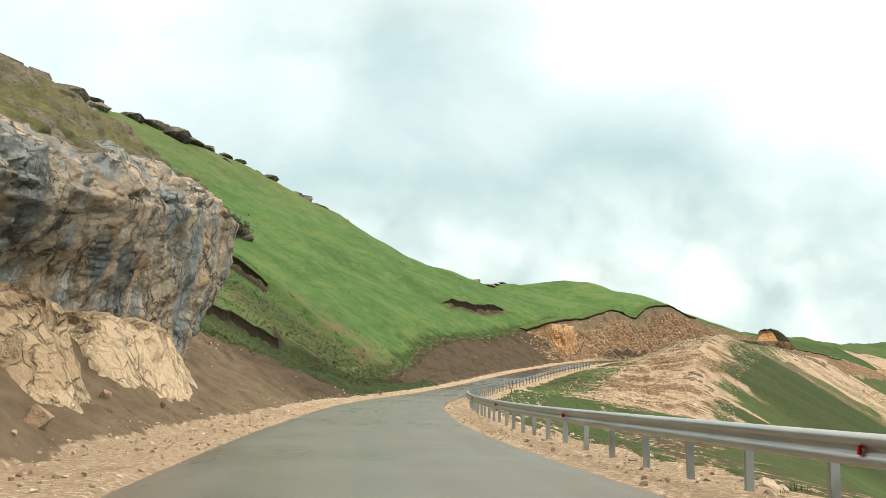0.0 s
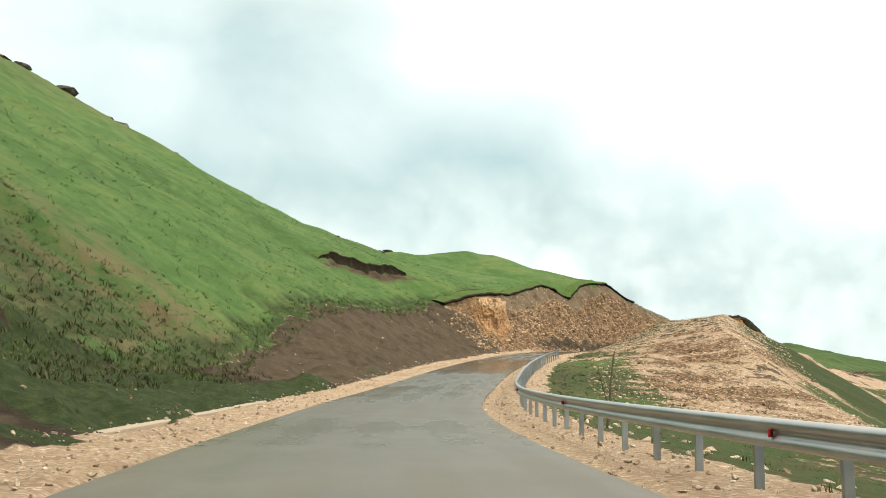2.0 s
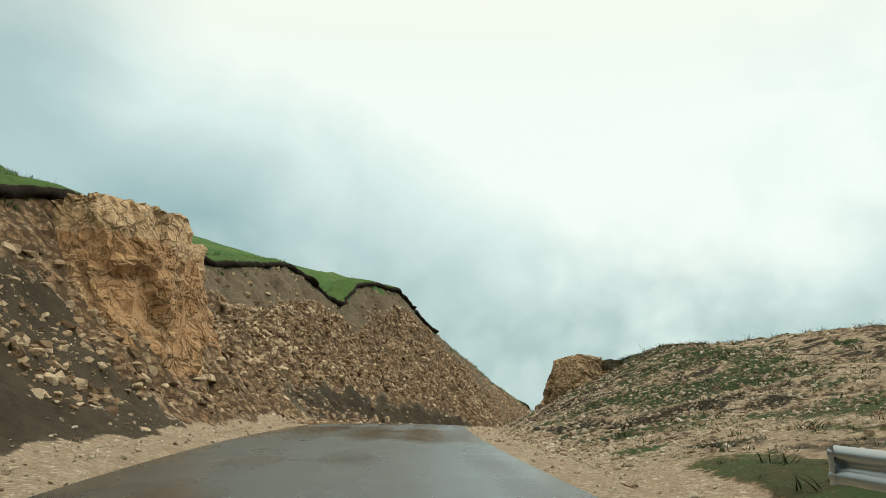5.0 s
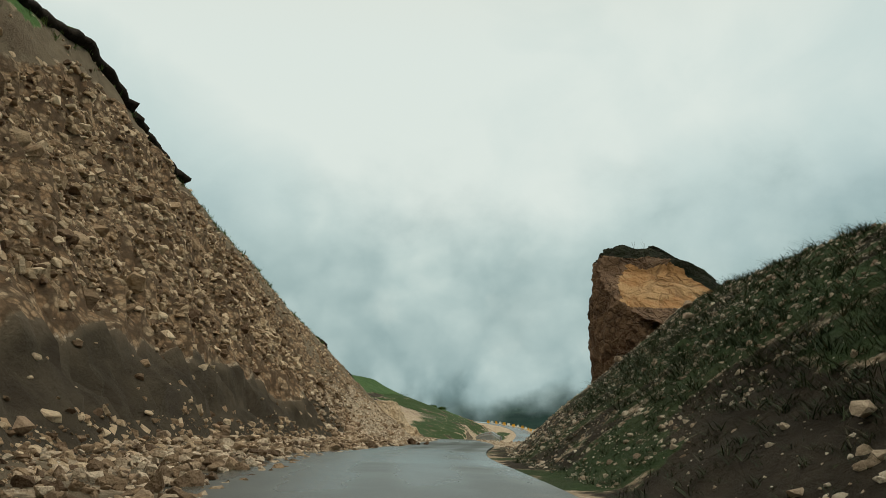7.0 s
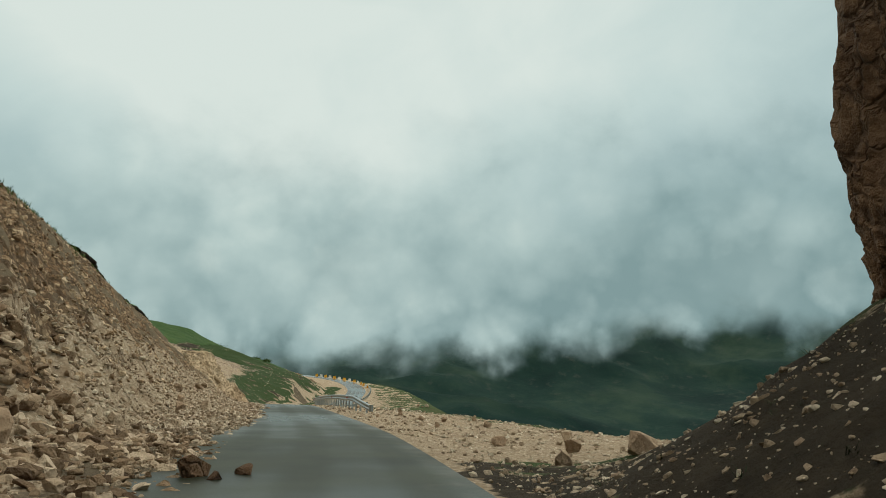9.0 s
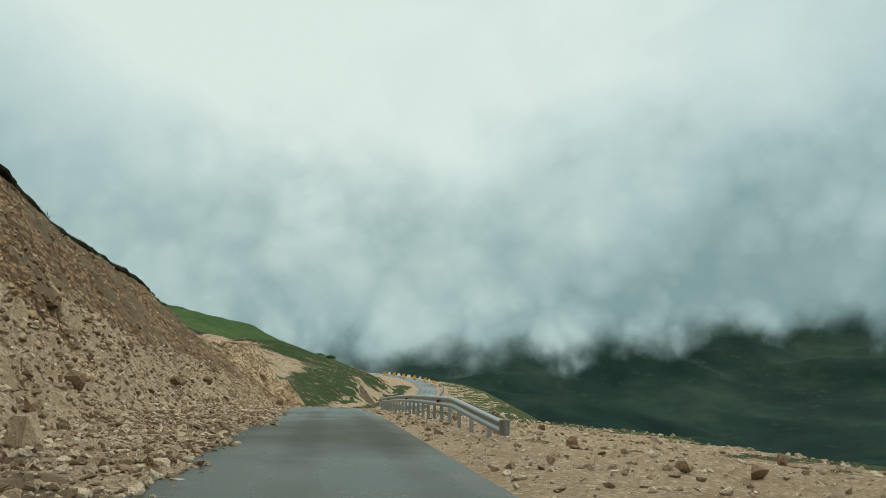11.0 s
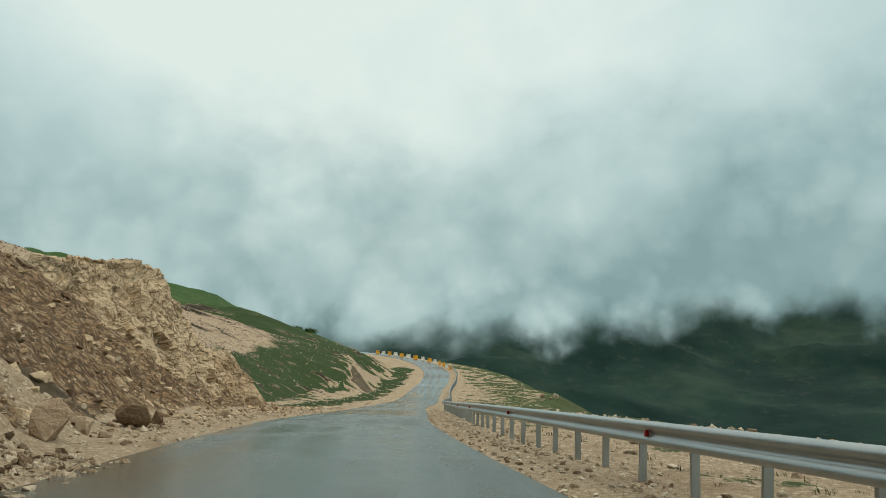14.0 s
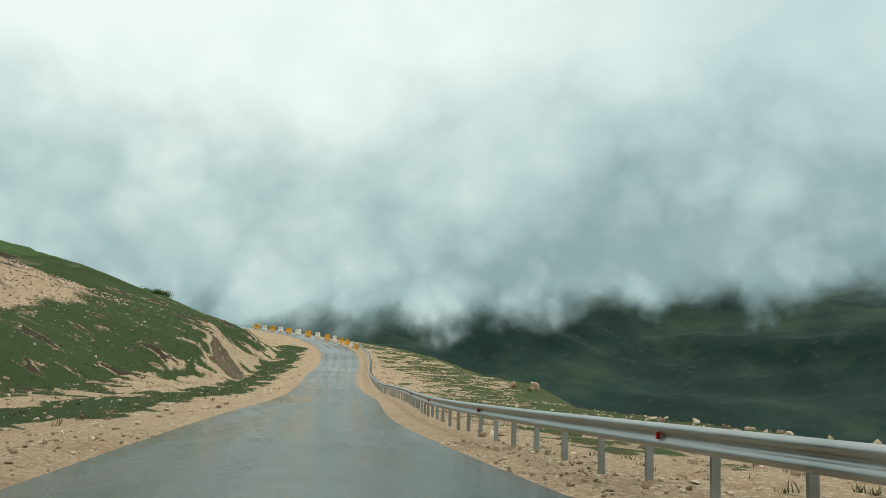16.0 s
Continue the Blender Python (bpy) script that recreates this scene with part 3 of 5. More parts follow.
    faces = np.stack([a, a + 1, a + nd + 1, a + nd], 1)[:, ::-1]
    mesh.loops.add(faces.size)
    mesh.loops.foreach_set("vertex_index", faces.ravel())
    mesh.polygons.add(len(faces))
    mesh.polygons.foreach_set("loop_start", np.arange(0, faces.size, 4))
    mesh.polygons.foreach_set("use_smooth", np.ones(len(faces), bool))
    mesh.update(calc_edges=True)
    cover = mesh.color_attributes.new("cover", "FLOAT_COLOR", "POINT")
    cover.data.foreach_set("color", np.stack([grass_w, soil_w, rock_w, np.ones_like(d)], 1).astype(np.float32).ravel())
    da = mesh.attributes.new("dry", "FLOAT", "POINT")
    da.data.foreach_set("value", dry.astype(np.float32))
    ha = mesh.attributes.new("humus", "FLOAT", "POINT")
    ha.data.foreach_set("value", humus.astype(np.float32))
    mesh.materials.append(GROUND)
    global GROUND_TREE
    GROUND_TREE = BVHTree.FromPolygons(np.stack([x, y, z], 1).tolist(), faces.tolist())
    return tagged(new("ground", mesh), "mountainside ground of grass, bare soil, broken rock and gravel", "ground", kind="structure")


GROUND_OB = build_ground()


def on_ground(s, d):
    """The place on the ground at a station and offset."""
    x, y, z = place(s, d)
    hit = GROUND_TREE.ray_cast(Vector((float(x), float(y), 150.0)), Vector((0, 0, -1)))
    return hit[0] if hit[0] else Vector((float(x), float(y), float(z)))


def strip_mesh(name, s_values, columns):
    """A sheet swept along the road: columns of (offset, height)."""
    rows = []
    for d, h in columns:
        x, y, z = place(s_values, np.full(len(s_values), d), h)
        rows.append(np.stack([x, y, z], 1))
    v = np.stack(rows, 1).reshape(-1, 3)
    n = len(columns)
    f = [(i * n + j, i * n + j + 1, (i + 1) * n + j + 1, (i + 1) * n + j) for i in range(len(s_values) - 1) for j in range(n - 1)]
    mesh = bpy.data.meshes.new(name)
    mesh.from_pydata(v.tolist(), [], [q[::-1] for q in f])
    mesh.update()
    return mesh


road = strip_mesh("road", np.arange(LINE_S[0], S_END, 1.0), [(-HALF, -0.12), (-HALF, 0.0), (-1.5, 0.03), (0, 0.04), (1.5, 0.03), (HALF, 0.0), (HALF, -0.12)])
road.materials.append(ASPHALT)
_s, _d = np.repeat(np.arange(LINE_S[0], S_END, 1.0), 7), np.tile((-HALF, -HALF, -1.5, 0, 1.5, HALF, HALF), len(np.arange(LINE_S[0], S_END, 1.0)))
for _n, _v in (("mud", np.interp(_s, [206, 222, 290, 320, 360], [0, 1, 1, 0.25, 0.0])), ("across", _d), ("sheen_pale", np.interp(_s, [60, 140], [1, 0.2]))):
    road.attributes.new(_n, "FLOAT", "POINT").data.foreach_set("value", _v.astype(np.float32))
tagged(new("road", road), "damp grey asphalt mountain road with worn edges", "road", kind="structure")

# ---- more materials ----


def stone_material(name, dark, mid, light, islands=False, rough=0.9, crack=0.0):
    k = Mat(name, rough, 0.25)
    r = k.geo.outputs["Random Per Island"] if islands else k.random()
    big, fine = k.noise(0.9, 6, 0.68), k.noise(7, 6, 0.7)
    col = k.ramp(k.math("ADD", k.math("MULTIPLY", big, 0.4), k.math("MULTIPLY", r, 0.6)), (0.22, dark), (0.5, mid), (0.8, light))
    col = k.mix(k.step(fine, 0.50, 0.80, 0, 0.35), col, tuple(c * 0.6 for c in dark))
    joint = 0.0
    if crack:
        joint = k.math("MAXIMUM", k.cracks(crack, 0.07), k.math("MULTIPLY", k.cracks(crack * 2.7, 0.09), 0.7))
        joint = k.math("MULTIPLY", joint, k.step(k.noise(crack * 0.8, 4), 0.38, 0.58, 0.25, 1.0))
        col = k.mix(k.step(k.noise(0.45, 6, 0.7), 0.5, 0.62, 0, 0.6), col, light)
        col = k.mix(k.math("MULTIPLY", joint, 0.45), col, tuple(c * 0.3 for c in dark))
    h = k.math("ADD", k.math("MULTIPLY", big, 1.6), k.math("ADD", fine, k.cells(2.2)))
    if crack:
        h = k.math("SUBTRACT", h, k.math("MULTIPLY", joint, 1.2))
    return k.done(col, h, 0.14, 1.0)


STONE = stone_material("tan_limestone", (0.22, 0.15, 0.092), (0.42, 0.30, 0.20), (0.60, 0.48, 0.35))
RUBBLE = stone_material("broken_limestone", (0.115, 0.072, 0.042), (0.37, 0.26, 0.162), (0.72, 0.59, 0.44), islands=True)
TALUS = stone_material("pale_talus", (0.20, 0.14, 0.09), (0.43, 0.325, 0.22), (0.74, 0.64, 0.50), islands=True)
CHIPS = stone_material("pale_gravel_stones", (0.30, 0.22, 0.15), (0.50, 0.40, 0.285), (0.76, 0.68, 0.55), islands=True)
FACE = stone_material("stones_of_the_cut", (0.13, 0.08, 0.046), (0.41, 0.285, 0.172), (0.74, 0.585, 0.40), islands=True)
CAP = stone_material("brown_weathered_rock", (0.022, 0.013, 0.009), (0.078, 0.042, 0.025), (0.27, 0.165, 0.095), crack=0.85)
PALE = stone_material("pale_bedrock", (0.28, 0.20, 0.12), (0.50, 0.385, 0.25), (0.70, 0.57, 0.40), crack=0.6)
DARK_STONE = stone_material("lichen_dark_rock", (0.05, 0.045, 0.038), (0.12, 0.11, 0.09), (0.24, 0.22, 0.18), crack=0.9)


def cliff_material():
    k = Mat("grey_streaked_rock", 0.85, 0.25)
    big, fine = k.noise(0.5, 7, 0.7), k.noise(5, 7, 0.72)
    col = k.ramp(big, (0.32, (0.27, 0.22, 0.16)), (0.5, (0.46, 0.40, 0.315)), (0.66, (0.60, 0.52, 0.40)))
    col = k.mix(k.step(k.noise(0.8, 6, 0.7, stretch=(1, 1, 0.35)), 0.54, 0.64, 0, 0.8), col, (0.52, 0.36, 0.20))
    run = k.noise(0.75, 6, 0.66, stretch=(1.0, 1.0, 0.11))
    col = k.mix(k.step(run, 0.50, 0.58, 0, 0.8), col, (0.21, 0.285, 0.315))
    col = k.mix(k.step(k.noise(1.1, 6, 0.7, stretch=(1, 1, 0.10)), 0.56, 0.64, 0, 0.85), col, (0.05, 0.075, 0.09))
    col = k.mix(k.step(k.noise(2.3, 5, 0.7, stretch=(1, 1, 0.12)), 0.60, 0.68, 0, 0.7), col, (0.66, 0.64, 0.58))
    col = k.mix(k.step(fine, 0.53, 0.72, 0, 0.5), col, (0.09, 0.08, 0.065))
    joint = k.math("MULTIPLY", k.math("MAXIMUM", k.cracks(0.5, 0.06), k.cracks(1.5, 0.08)), k.step(k.noise(0.5, 4), 0.4, 0.6, 0.2, 0.9))
    col = k.mix(joint, col, (0.045, 0.042, 0.038))
    return k.done(col, k.math("ADD", k.math("MULTIPLY", big, 1.5), k.math("ADD", fine, k.cells(1.7))), 0.2, 1.0)


def moss_material(name, a, b, c):
    k = Mat(name, 0.95, 0.1)
    n, f = k.noise(0.9, 7, 0.7), k.noise(5, 7, 0.72)
    col = k.mix(k.step(f, 0.45, 0.68), k.ramp(n, (0.35, a), (0.6, b)), c)
    return k.done(col, k.math("ADD", k.math("MULTIPLY", n, 1.5), f), 0.2, 1.0)


CLIFF = cliff_material()


def cliff_top_material():
    k = Mat("grassy_weathered_rock", 0.95, 0.1)
    n, f, w = k.noise(0.45, 7, 0.7), k.noise(4, 7, 0.72), k.noise(1.1, 6, 0.7)
    rock = k.ramp(f, (0.35, (0.09, 0.08, 0.065)), (0.6, (0.25, 0.225, 0.18)))
    turf = k.ramp(w, (0.35, (0.10, 0.125, 0.045)), (0.6, (0.20, 0.19, 0.10)))
    col = k.mix(k.step(k.math("ADD", n, k.math("MULTIPLY", k.math("SUBTRACT", f, 0.5), 0.35)), 0.45, 0.54), rock, turf)
    return k.done(col, k.math("ADD", k.math("MULTIPLY", w, 1.5), f), 0.25, 1.0)


CLIFF_TOP = cliff_top_material()
MOSS = moss_material("dark_moss", (0.012, 0.015, 0.010), (0.03, 0.034, 0.018), (0.05, 0.045, 0.035))
SLAB = stone_material("orange_rock_slab", (0.22, 0.095, 0.03), (0.38, 0.18, 0.06), (0.52, 0.34, 0.17), crack=0.45)


def metal_material():
    k = Mat("galvanised_steel", 0.45, 0.5, 0.8)
    n, f = k.noise(1.2, 5, 0.6), k.noise(25, 4, 0.7)
    col = k.ramp(n, (0.3, (0.27, 0.305, 0.32)), (0.7, (0.42, 0.46, 0.475)))
    col = k.mix(k.step(f, 0.6, 0.8, 0, 0.5), col, (0.30, 0.30, 0.28))
    return k.done(col, f, 0.002, 0.3, k.step(n, 0.3, 0.7, 0.28, 0.46))


def paint_material(name, c):
    k = Mat(name, 0.55, 0.4)
    n = k.noise(3, 5, 0.7)
    return k.done(k.mix(k.step(n, 0.52, 0.75, 0, 0.6), c, tuple(x * 0.55 for x in c)), k.noise(14, 4), 0.01, 0.4)


def leaf_material(name, a, b, c):
    k = Mat(name, 0.8, 0.2)
    r = k.geo.outputs["Random Per Island"]
    return k.done(k.mix(k.step(k.noise(0.5, 3), 0.35, 0.65, 0, 0.6), k.ramp(r, (0.1, a), (0.55, b), (0.95, c)), a))


STEEL = metal_material()
RED = paint_material("red_reflector", (0.42, 0.012, 0.02))
YELLOW, WHITE = paint_material("yellow_plastic", (0.72, 0.36, 0.02)), paint_material("white_plastic", (0.78, 0.78, 0.74))
CONCRETE = paint_material("worn_concrete", (0.34, 0.285, 0.21))
TURF = leaf_material("green_turf", (0.04, 0.075, 0.02), (0.08, 0.135, 0.03), (0.16, 0.20, 0.06))
STRAW = leaf_material("dry_and_green_weeds", (0.045, 0.06, 0.02), (0.09, 0.10, 0.04), (0.24, 0.20, 0.11))
SCRUB = leaf_material("olive_scrub", (0.035, 0.05, 0.02), (0.075, 0.085, 0.036), (0.15, 0.14, 0.07))
BRAMBLE = leaf_material("dark_bank_growth", (0.014, 0.03, 0.011), (0.032, 0.056, 0.02), (0.155, 0.135, 0.085))
TWIG = leaf_material("bare_twigs", (0.05, 0.04, 0.03), (0.09, 0.07, 0.05), (0.13, 0.10, 0.08))

rng = np.random.default_rng(7)


def mesh_of(name, verts, faces, material, smooth=False):
    m = bpy.data.meshes.new(name)
    m.from_pydata([tuple(map(float, v)) for v in verts], [], [tuple(map(int, f)) for f in faces])
    m.materials.append(material)
    if smooth:
        m.polygons.foreach_set("use_smooth", np.ones(len(m.polygons), bool))
    m.update()
    return m


def part(name, mesh, parent, label=""):
    ob = new(name, mesh)
    ob.parent = parent
    ob.matrix_parent_inverse = parent.matrix_world.inverted()
    return tagged(ob, label)


def hull(seed, n=14, flat=0.75):
    """An angular stone, about one metre across, as verts and faces."""
    r = np.random.default_rng(seed)
    p = r.normal(size=(n, 3))
    p /= np.linalg.norm(p, axis=1)[:, None]
    p *= 0.5 * r.uniform(0.75, 1.05, (n, 1))
    p *= (1, r.uniform(0.65, 0.95), flat * r.uniform(0.7, 1.1))
    bm = bmesh.new()
    for v in p:
        bm.verts.new(v)
    bmesh.ops.convex_hull(bm, input=bm.verts)
    for v in [v for v in bm.verts if not v.link_faces]:
        bm.verts.remove(v)
    bm.verts.index_update()
    v = np.array([v.co[:] for v in bm.verts])
    f = np.array([[w.index for w in q.verts] for q in bm.faces])
    bm.free()
    return v, f


HULLS = [hull(i, 12 + i % 9, 0.6 + 0.03 * (i % 7)) for i in range(24)]
BOULDERS = [hull(100 + i, 17, 0.85) for i in range(8)]


def turned(a, b, c):
    return np.array(Euler((a, b, c)).to_matrix())


def scatter(name, spots, material, label, category, sink=-0.12):
    """Many loose stones joined into one object: spots of (place, size)."""
    vs, fs, n = [], [], 0
    for p, size in spots:
        v, f = HULLS[rng.integers(len(HULLS))]
        q = v @ turned(*rng.uniform(-0.5, 0.5, 2), rng.uniform(0, 6.3)).T * size * rng.uniform(0.75, 1.25, 3) + np.array(p) - (0, 0, size * sink)
        vs.append(q)
        fs.append(f + n)
        n += len(v)
    m = bpy.data.meshes.new(name)
    m.from_pydata(np.concatenate(vs).tolist(), [], np.concatenate(fs).tolist())
    m.materials.append(material)
    m.update()
    return tagged(new(name, m), label, category, kind="stuff")


# ---- guardrails ----
W_SHAPE = [(0.0, 0.155), (-0.03, 0.15), (-0.078, 0.12), (-0.083, 0.075), (-0.045, 0.035), (-0.008, 0.0), (-0.045, -0.035), (-0.083, -0.075), (-0.078, -0.12), (-0.03, -0.15), (0.0, -0.155)]


def rail_line(s, d_of, up):
    d = d_of(s)
    x, y, z = place(s, d)
    return Vector((float(x), float(y), float(z) + up(s)))


def guardrail(s0, s1, post_phase, red_phase, d_of, up, label):
    root = new("guardrail")
    root.location = rail_line(s0, d_of, lambda s: -0.1)
    bpy.context.view_layer.update()
    tagged(root, label, "guardrail", "steel guardrails of the road")
    post = bmesh.new()
    c = [(-0.05, -0.03), (0.05, -0.03), (0.05, -0.022), (-0.042, -0.022), (-0.042, 0.022), (0.05, 0.022), (0.05, 0.03), (-0.05, 0.03)]
    lo, hi = [post.verts.new((x, y, -1.3)) for x, y in c], [post.verts.new((x, y, 0.13)) for x, y in c]
    for i in range(8):
        post.faces.new((lo[i], lo[(i + 1) % 8], hi[(i + 1) % 8], hi[i]))
    post.faces.new(hi)
    post_mesh = bpy.data.meshes.new("post")
    bmesh.ops.recalc_face_normals(post, faces=post.faces)
    post.to_mesh(post_mesh)
    post.free()
    post_mesh.materials.append(STEEL)
    block = bmesh.new()
    bmesh.ops.create_cube(block, size=1.0)
    bmesh.ops.scale(block, vec=(0.11, 0.09, 0.18), verts=block.verts)
    bmesh.ops.bevel(block, geom=block.edges[:], offset=0.012, segments=1, affect="EDGES")
    block_mesh = bpy.data.meshes.new("spacer")
    block.to_mesh(block_mesh)
    block.free()
    block_mesh.materials.append(STEEL)
    inv = root.matrix_world.inverted()
    s = s0 + ((post_phase - s0) % 2.0)
    lean = random.Random(3)
    while s < s1:
        a = heading(s)
        p = rail_line(s, d_of, up)
        turn_ = Euler((lean.uniform(-0.02, 0.02), lean.uniform(-0.02, 0.02), -a)).to_matrix().to_4x4()
        upright = new("post", post_mesh)
        upright.parent = root
        upright.matrix_local = inv @ Matrix.Translation(p + Vector((math.cos(a) * 0.17, -math.sin(a) * 0.17, 0))) @ turn_
        o = new("spacer", block_mesh)
        o.parent = upright
        o.matrix_local = Matrix.Translation((-0.095, 0, 0))
        s += 2.0
    s, k, beams = s0, 0, []
    while s < s1 - 0.5:
        e = min(s + 4.0, s1) + 0.12
        st = np.linspace(s, e, 9)
        rows, nrm = [], 0.003 * (k % 2)
        for q in st:
            p, a = rail_line(q, d_of, up), heading(q)
            r = np.array([math.cos(a), -math.sin(a), 0])
            for t in (0, 0.006):
                rows += [np.array(p) + r * (x + t + nrm) + np.array([0, 0, z]) for x, z in W_SHAPE]
        n = len(W_SHAPE)
        f = []
        for i in range(8):
            for j in range(n - 1):
                a0, b0 = i * 2 * n + j, (i + 1) * 2 * n + j
                f.append((a0, b0, b0 + 1, a0 + 1))
                f.append((a0 + n, a0 + n + 1, b0 + n + 1, b0 + n))
            for j in (0, n - 1):
                a0, b0 = i * 2 * n + j, (i + 1) * 2 * n + j
                f.append((a0, a0 + n, b0 + n, b0) if j == 0 else (a0, b0, b0 + n, a0 + n))
        beams.append((s, part("beam", mesh_of("beam", rows, f, STEEL, True), root)))
        s, k = s + 4.0, k + 1
    # a red reflector in the groove at every third joint
    plate = [(0, -0.045, -0.04), (0, 0.045, -0.04), (0, 0.035, 0.04), (0, -0.035, 0.04)]
    plate = [(x - 0.012, y, z) for x, y, z in plate] + [(x + 0.003, y, z) for x, y, z in plate]
    pf = [(0, 1, 2, 3), (7, 6, 5, 4), (0, 4, 5, 1), (1, 5, 6, 2), (2, 6, 7, 3), (3, 7, 4, 0)]
    red_mesh = mesh_of("reflector", plate, pf, RED)
    s = s0 + ((red_phase - s0) % 12.0)
    while s < s1 - 1:
        p, a = rail_line(s, d_of, up), heading(s)
        o = new("reflector", red_mesh)
        o.parent = min(beams, key=lambda b: abs(b[0] + 2.0 - s))[1]
        o.matrix_local = (Matrix.Translation(p + Vector((-math.cos(a) * 0.06, math.sin(a) * 0.06, 0))) @ Euler((0, 0, -a - 0.9)).to_matrix().to_4x4())
        tagged(o, "red reflector plate")
        s += 12.0
    # rounded end plates
    for q, way_ in ((s0, -1), (s1, 1)):
        p, a = rail_line(q, d_of, up), heading(q)
        t, r = np.array([math.sin(a), math.cos(a), 0]) * way_, np.array([math.cos(a), -math.sin(a), 0])
        v = []
        for w in np.linspace(0, math.pi * 0.8, 7):
            c0 = np.array(p) + t * 0.22 * math.sin(w) + r * (0.11 * (1 - math.cos(w)) - 0.08)
            v += [c0 + (0, 0, 0.16), c0 - (0, 0, 0.16)]
        part("end_plate", mesh_of("end_plate", v, [(2 * i, 2 * i + 1, 2 * i + 3, 2 * i + 2) for i in range(6)], STEEL, True), root)
    return root


guardrail(-24, 152, 1.1, 20.2, lambda s: 4.2 + 0.0 * s, lambda s: 0.60, "grey galvanised steel guardrail along the bend of the road")
guardrail(273, 547, 0.8, 389.9, lambda s: 4.45 + 0.3 * max(0.0, (279 - s) / 6) ** 2, lambda s: 0.60 - 0.40 * max(0.0, (279 - s) / 6) ** 1.3, "grey galvanised steel guardrail above the valley, its end bent down")

# ---- plastic barrier blocks on the far bend ----


def barrier_block(material):
    bm = bmesh.new()
    prof = [(-0.28, 0), (0.28, 0), (0.26, 0.18), (0.13, 0.42), (0.11, 0.95), (-0.11, 0.95), (-0.13, 0.42), (-0.26, 0.18)]
    ends = []
    for x, k in ((-0.72, 0.94), (-0.66, 1.0), (0.66, 1.0), (0.72, 0.94)):
        ends.append([bm.verts.new((y * k, x, z * (k if z > 0.5 else 1))) for y, z in prof])
    for a, b in zip(ends, ends[1:]):
        for i in range(8):
            bm.faces.new((a[i], a[(i + 1) % 8], b[(i + 1) % 8], b[i]))
    bm.faces.new(ends[0])
    bm.faces.new(ends[-1][::-1])
    bmesh.ops.recalc_face_normals(bm, faces=bm.faces)
    m = bpy.data.meshes.new("barrier_block")
    bm.to_mesh(m)
    bm.free()
    m.materials.append(material)
    return m


YB, WB = barrier_block(YELLOW), barrier_block(WHITE)
for k, colour in enumerate("YWYYWYWYWYWYWY"):
    s = 545.0 + 2.9 * k
    x, y, z = place(s, 4.2)
    o = new("barrier_block", YB if colour == "Y" else WB)
    o.location, o.rotation_euler = (float(x), float(y), float(z) - 0.14), (0, 0, -heading(s) + rng.uniform(-0.12, 0.12))
    tagged(o, ("yellow" if colour == "Y" else "white") + " plastic barrier block at the edge of the bend", "barrier block", "barrier blocks along the bend")

# ---- rock masses ----


def rock_mass(name, s0, d0, half_s, half_d, profile, material, scale, amount, label, seed=0.0, nu=150, nv=90, sink=0.6, carve=None, pieces=(), fine=0.2):
    """A standing rock round (s0, d0). profile(angle, v): how much of its half width it has at the height share v, and the height.
    carve(a, b, z) reshapes it in its own axes and names the piece that each point belongs to."""
    base = on_ground(s0, d0)
    a0 = heading(s0)
    t, r = Vector((math.sin(a0), math.cos(a0), 0)), Vector((math.cos(a0), -math.sin(a0), 0))
    ground = float(place(s0, d0)[2])
    foot = Vector((base.x, base.y, ground))
    verts, owner = [], []
    for j in range(nv + 1):
        v = j / nv
        for i in range(nu):
            w = 2 * math.pi * i / nu
            k, h = profile(w, v)
            cw, sw = math.cos(w), math.sin(w)
            e = (abs(cw) ** 3.2 + abs(sw) ** 3.2) ** (-1 / 3.2)
            p = foot + t * (cw * e * k * half_s) + r * (sw * e * k * half_d)
            p.z += h - sink
            out = (t * cw + r * sw)
            out.z = 0.6 * v
            q = p + Vector((seed, seed * 0.7, seed * 0.3))
            p = p + out * (rock_relief(q, scale, amount) + rock_relief(q, scale * 2.6, amount * fine)) * (1 if k > 0.02 else 0.3)
            if carve:
                q = p - foot
                a, b, z, own = carve(q.dot(t), q.dot(r), q.z)
                p = foot + t * a + r * b + Vector((0, 0, z))
                own = own
            else:
                own = 0
            verts.append(p)
            owner.append(own)
    faces = [(j * nu + i, j * nu + (i + 1) % nu, (j + 1) * nu + (i + 1) % nu, (j + 1) * nu + i) for j in range(nv) for i in range(nu)]
    faces.append(tuple(range(nv * nu, nv * nu + nu)))
    if not pieces:
        return tagged(new(name, mesh_of(name, verts, faces, material, material is PALE)), label, "rock", "rock outcrops beside the road")
    root = new(name)
    root.location = foot
    bpy.context.view_layer.update()
    split_parts(root, [v - foot for v in verts], faces, [max(set(o), key=o.count) for o in ([owner[i] for i in f] for f in faces)], pieces, material is PALE)
    return tagged(root, label, "rock", "rock outcrops beside the road")


def split_parts(root, verts, faces, owner, pieces, smooth=False):
    """Faces of one skin handed out to named parts under a thing."""
    for k, (nm, mat, text) in enumerate(pieces):
        mine = [f for f, o in zip(faces, owner) if o == k]
        if not mine:
            continue
        ids = sorted({i for f in mine for i in f})
        at = {i: n for n, i in enumerate(ids)}
        o = new(nm, mesh_of(nm, [verts[i] for i in ids], [[at[i] for i in f] for f in mine], mat, smooth))
        o.parent = root
        tagged(o, text)


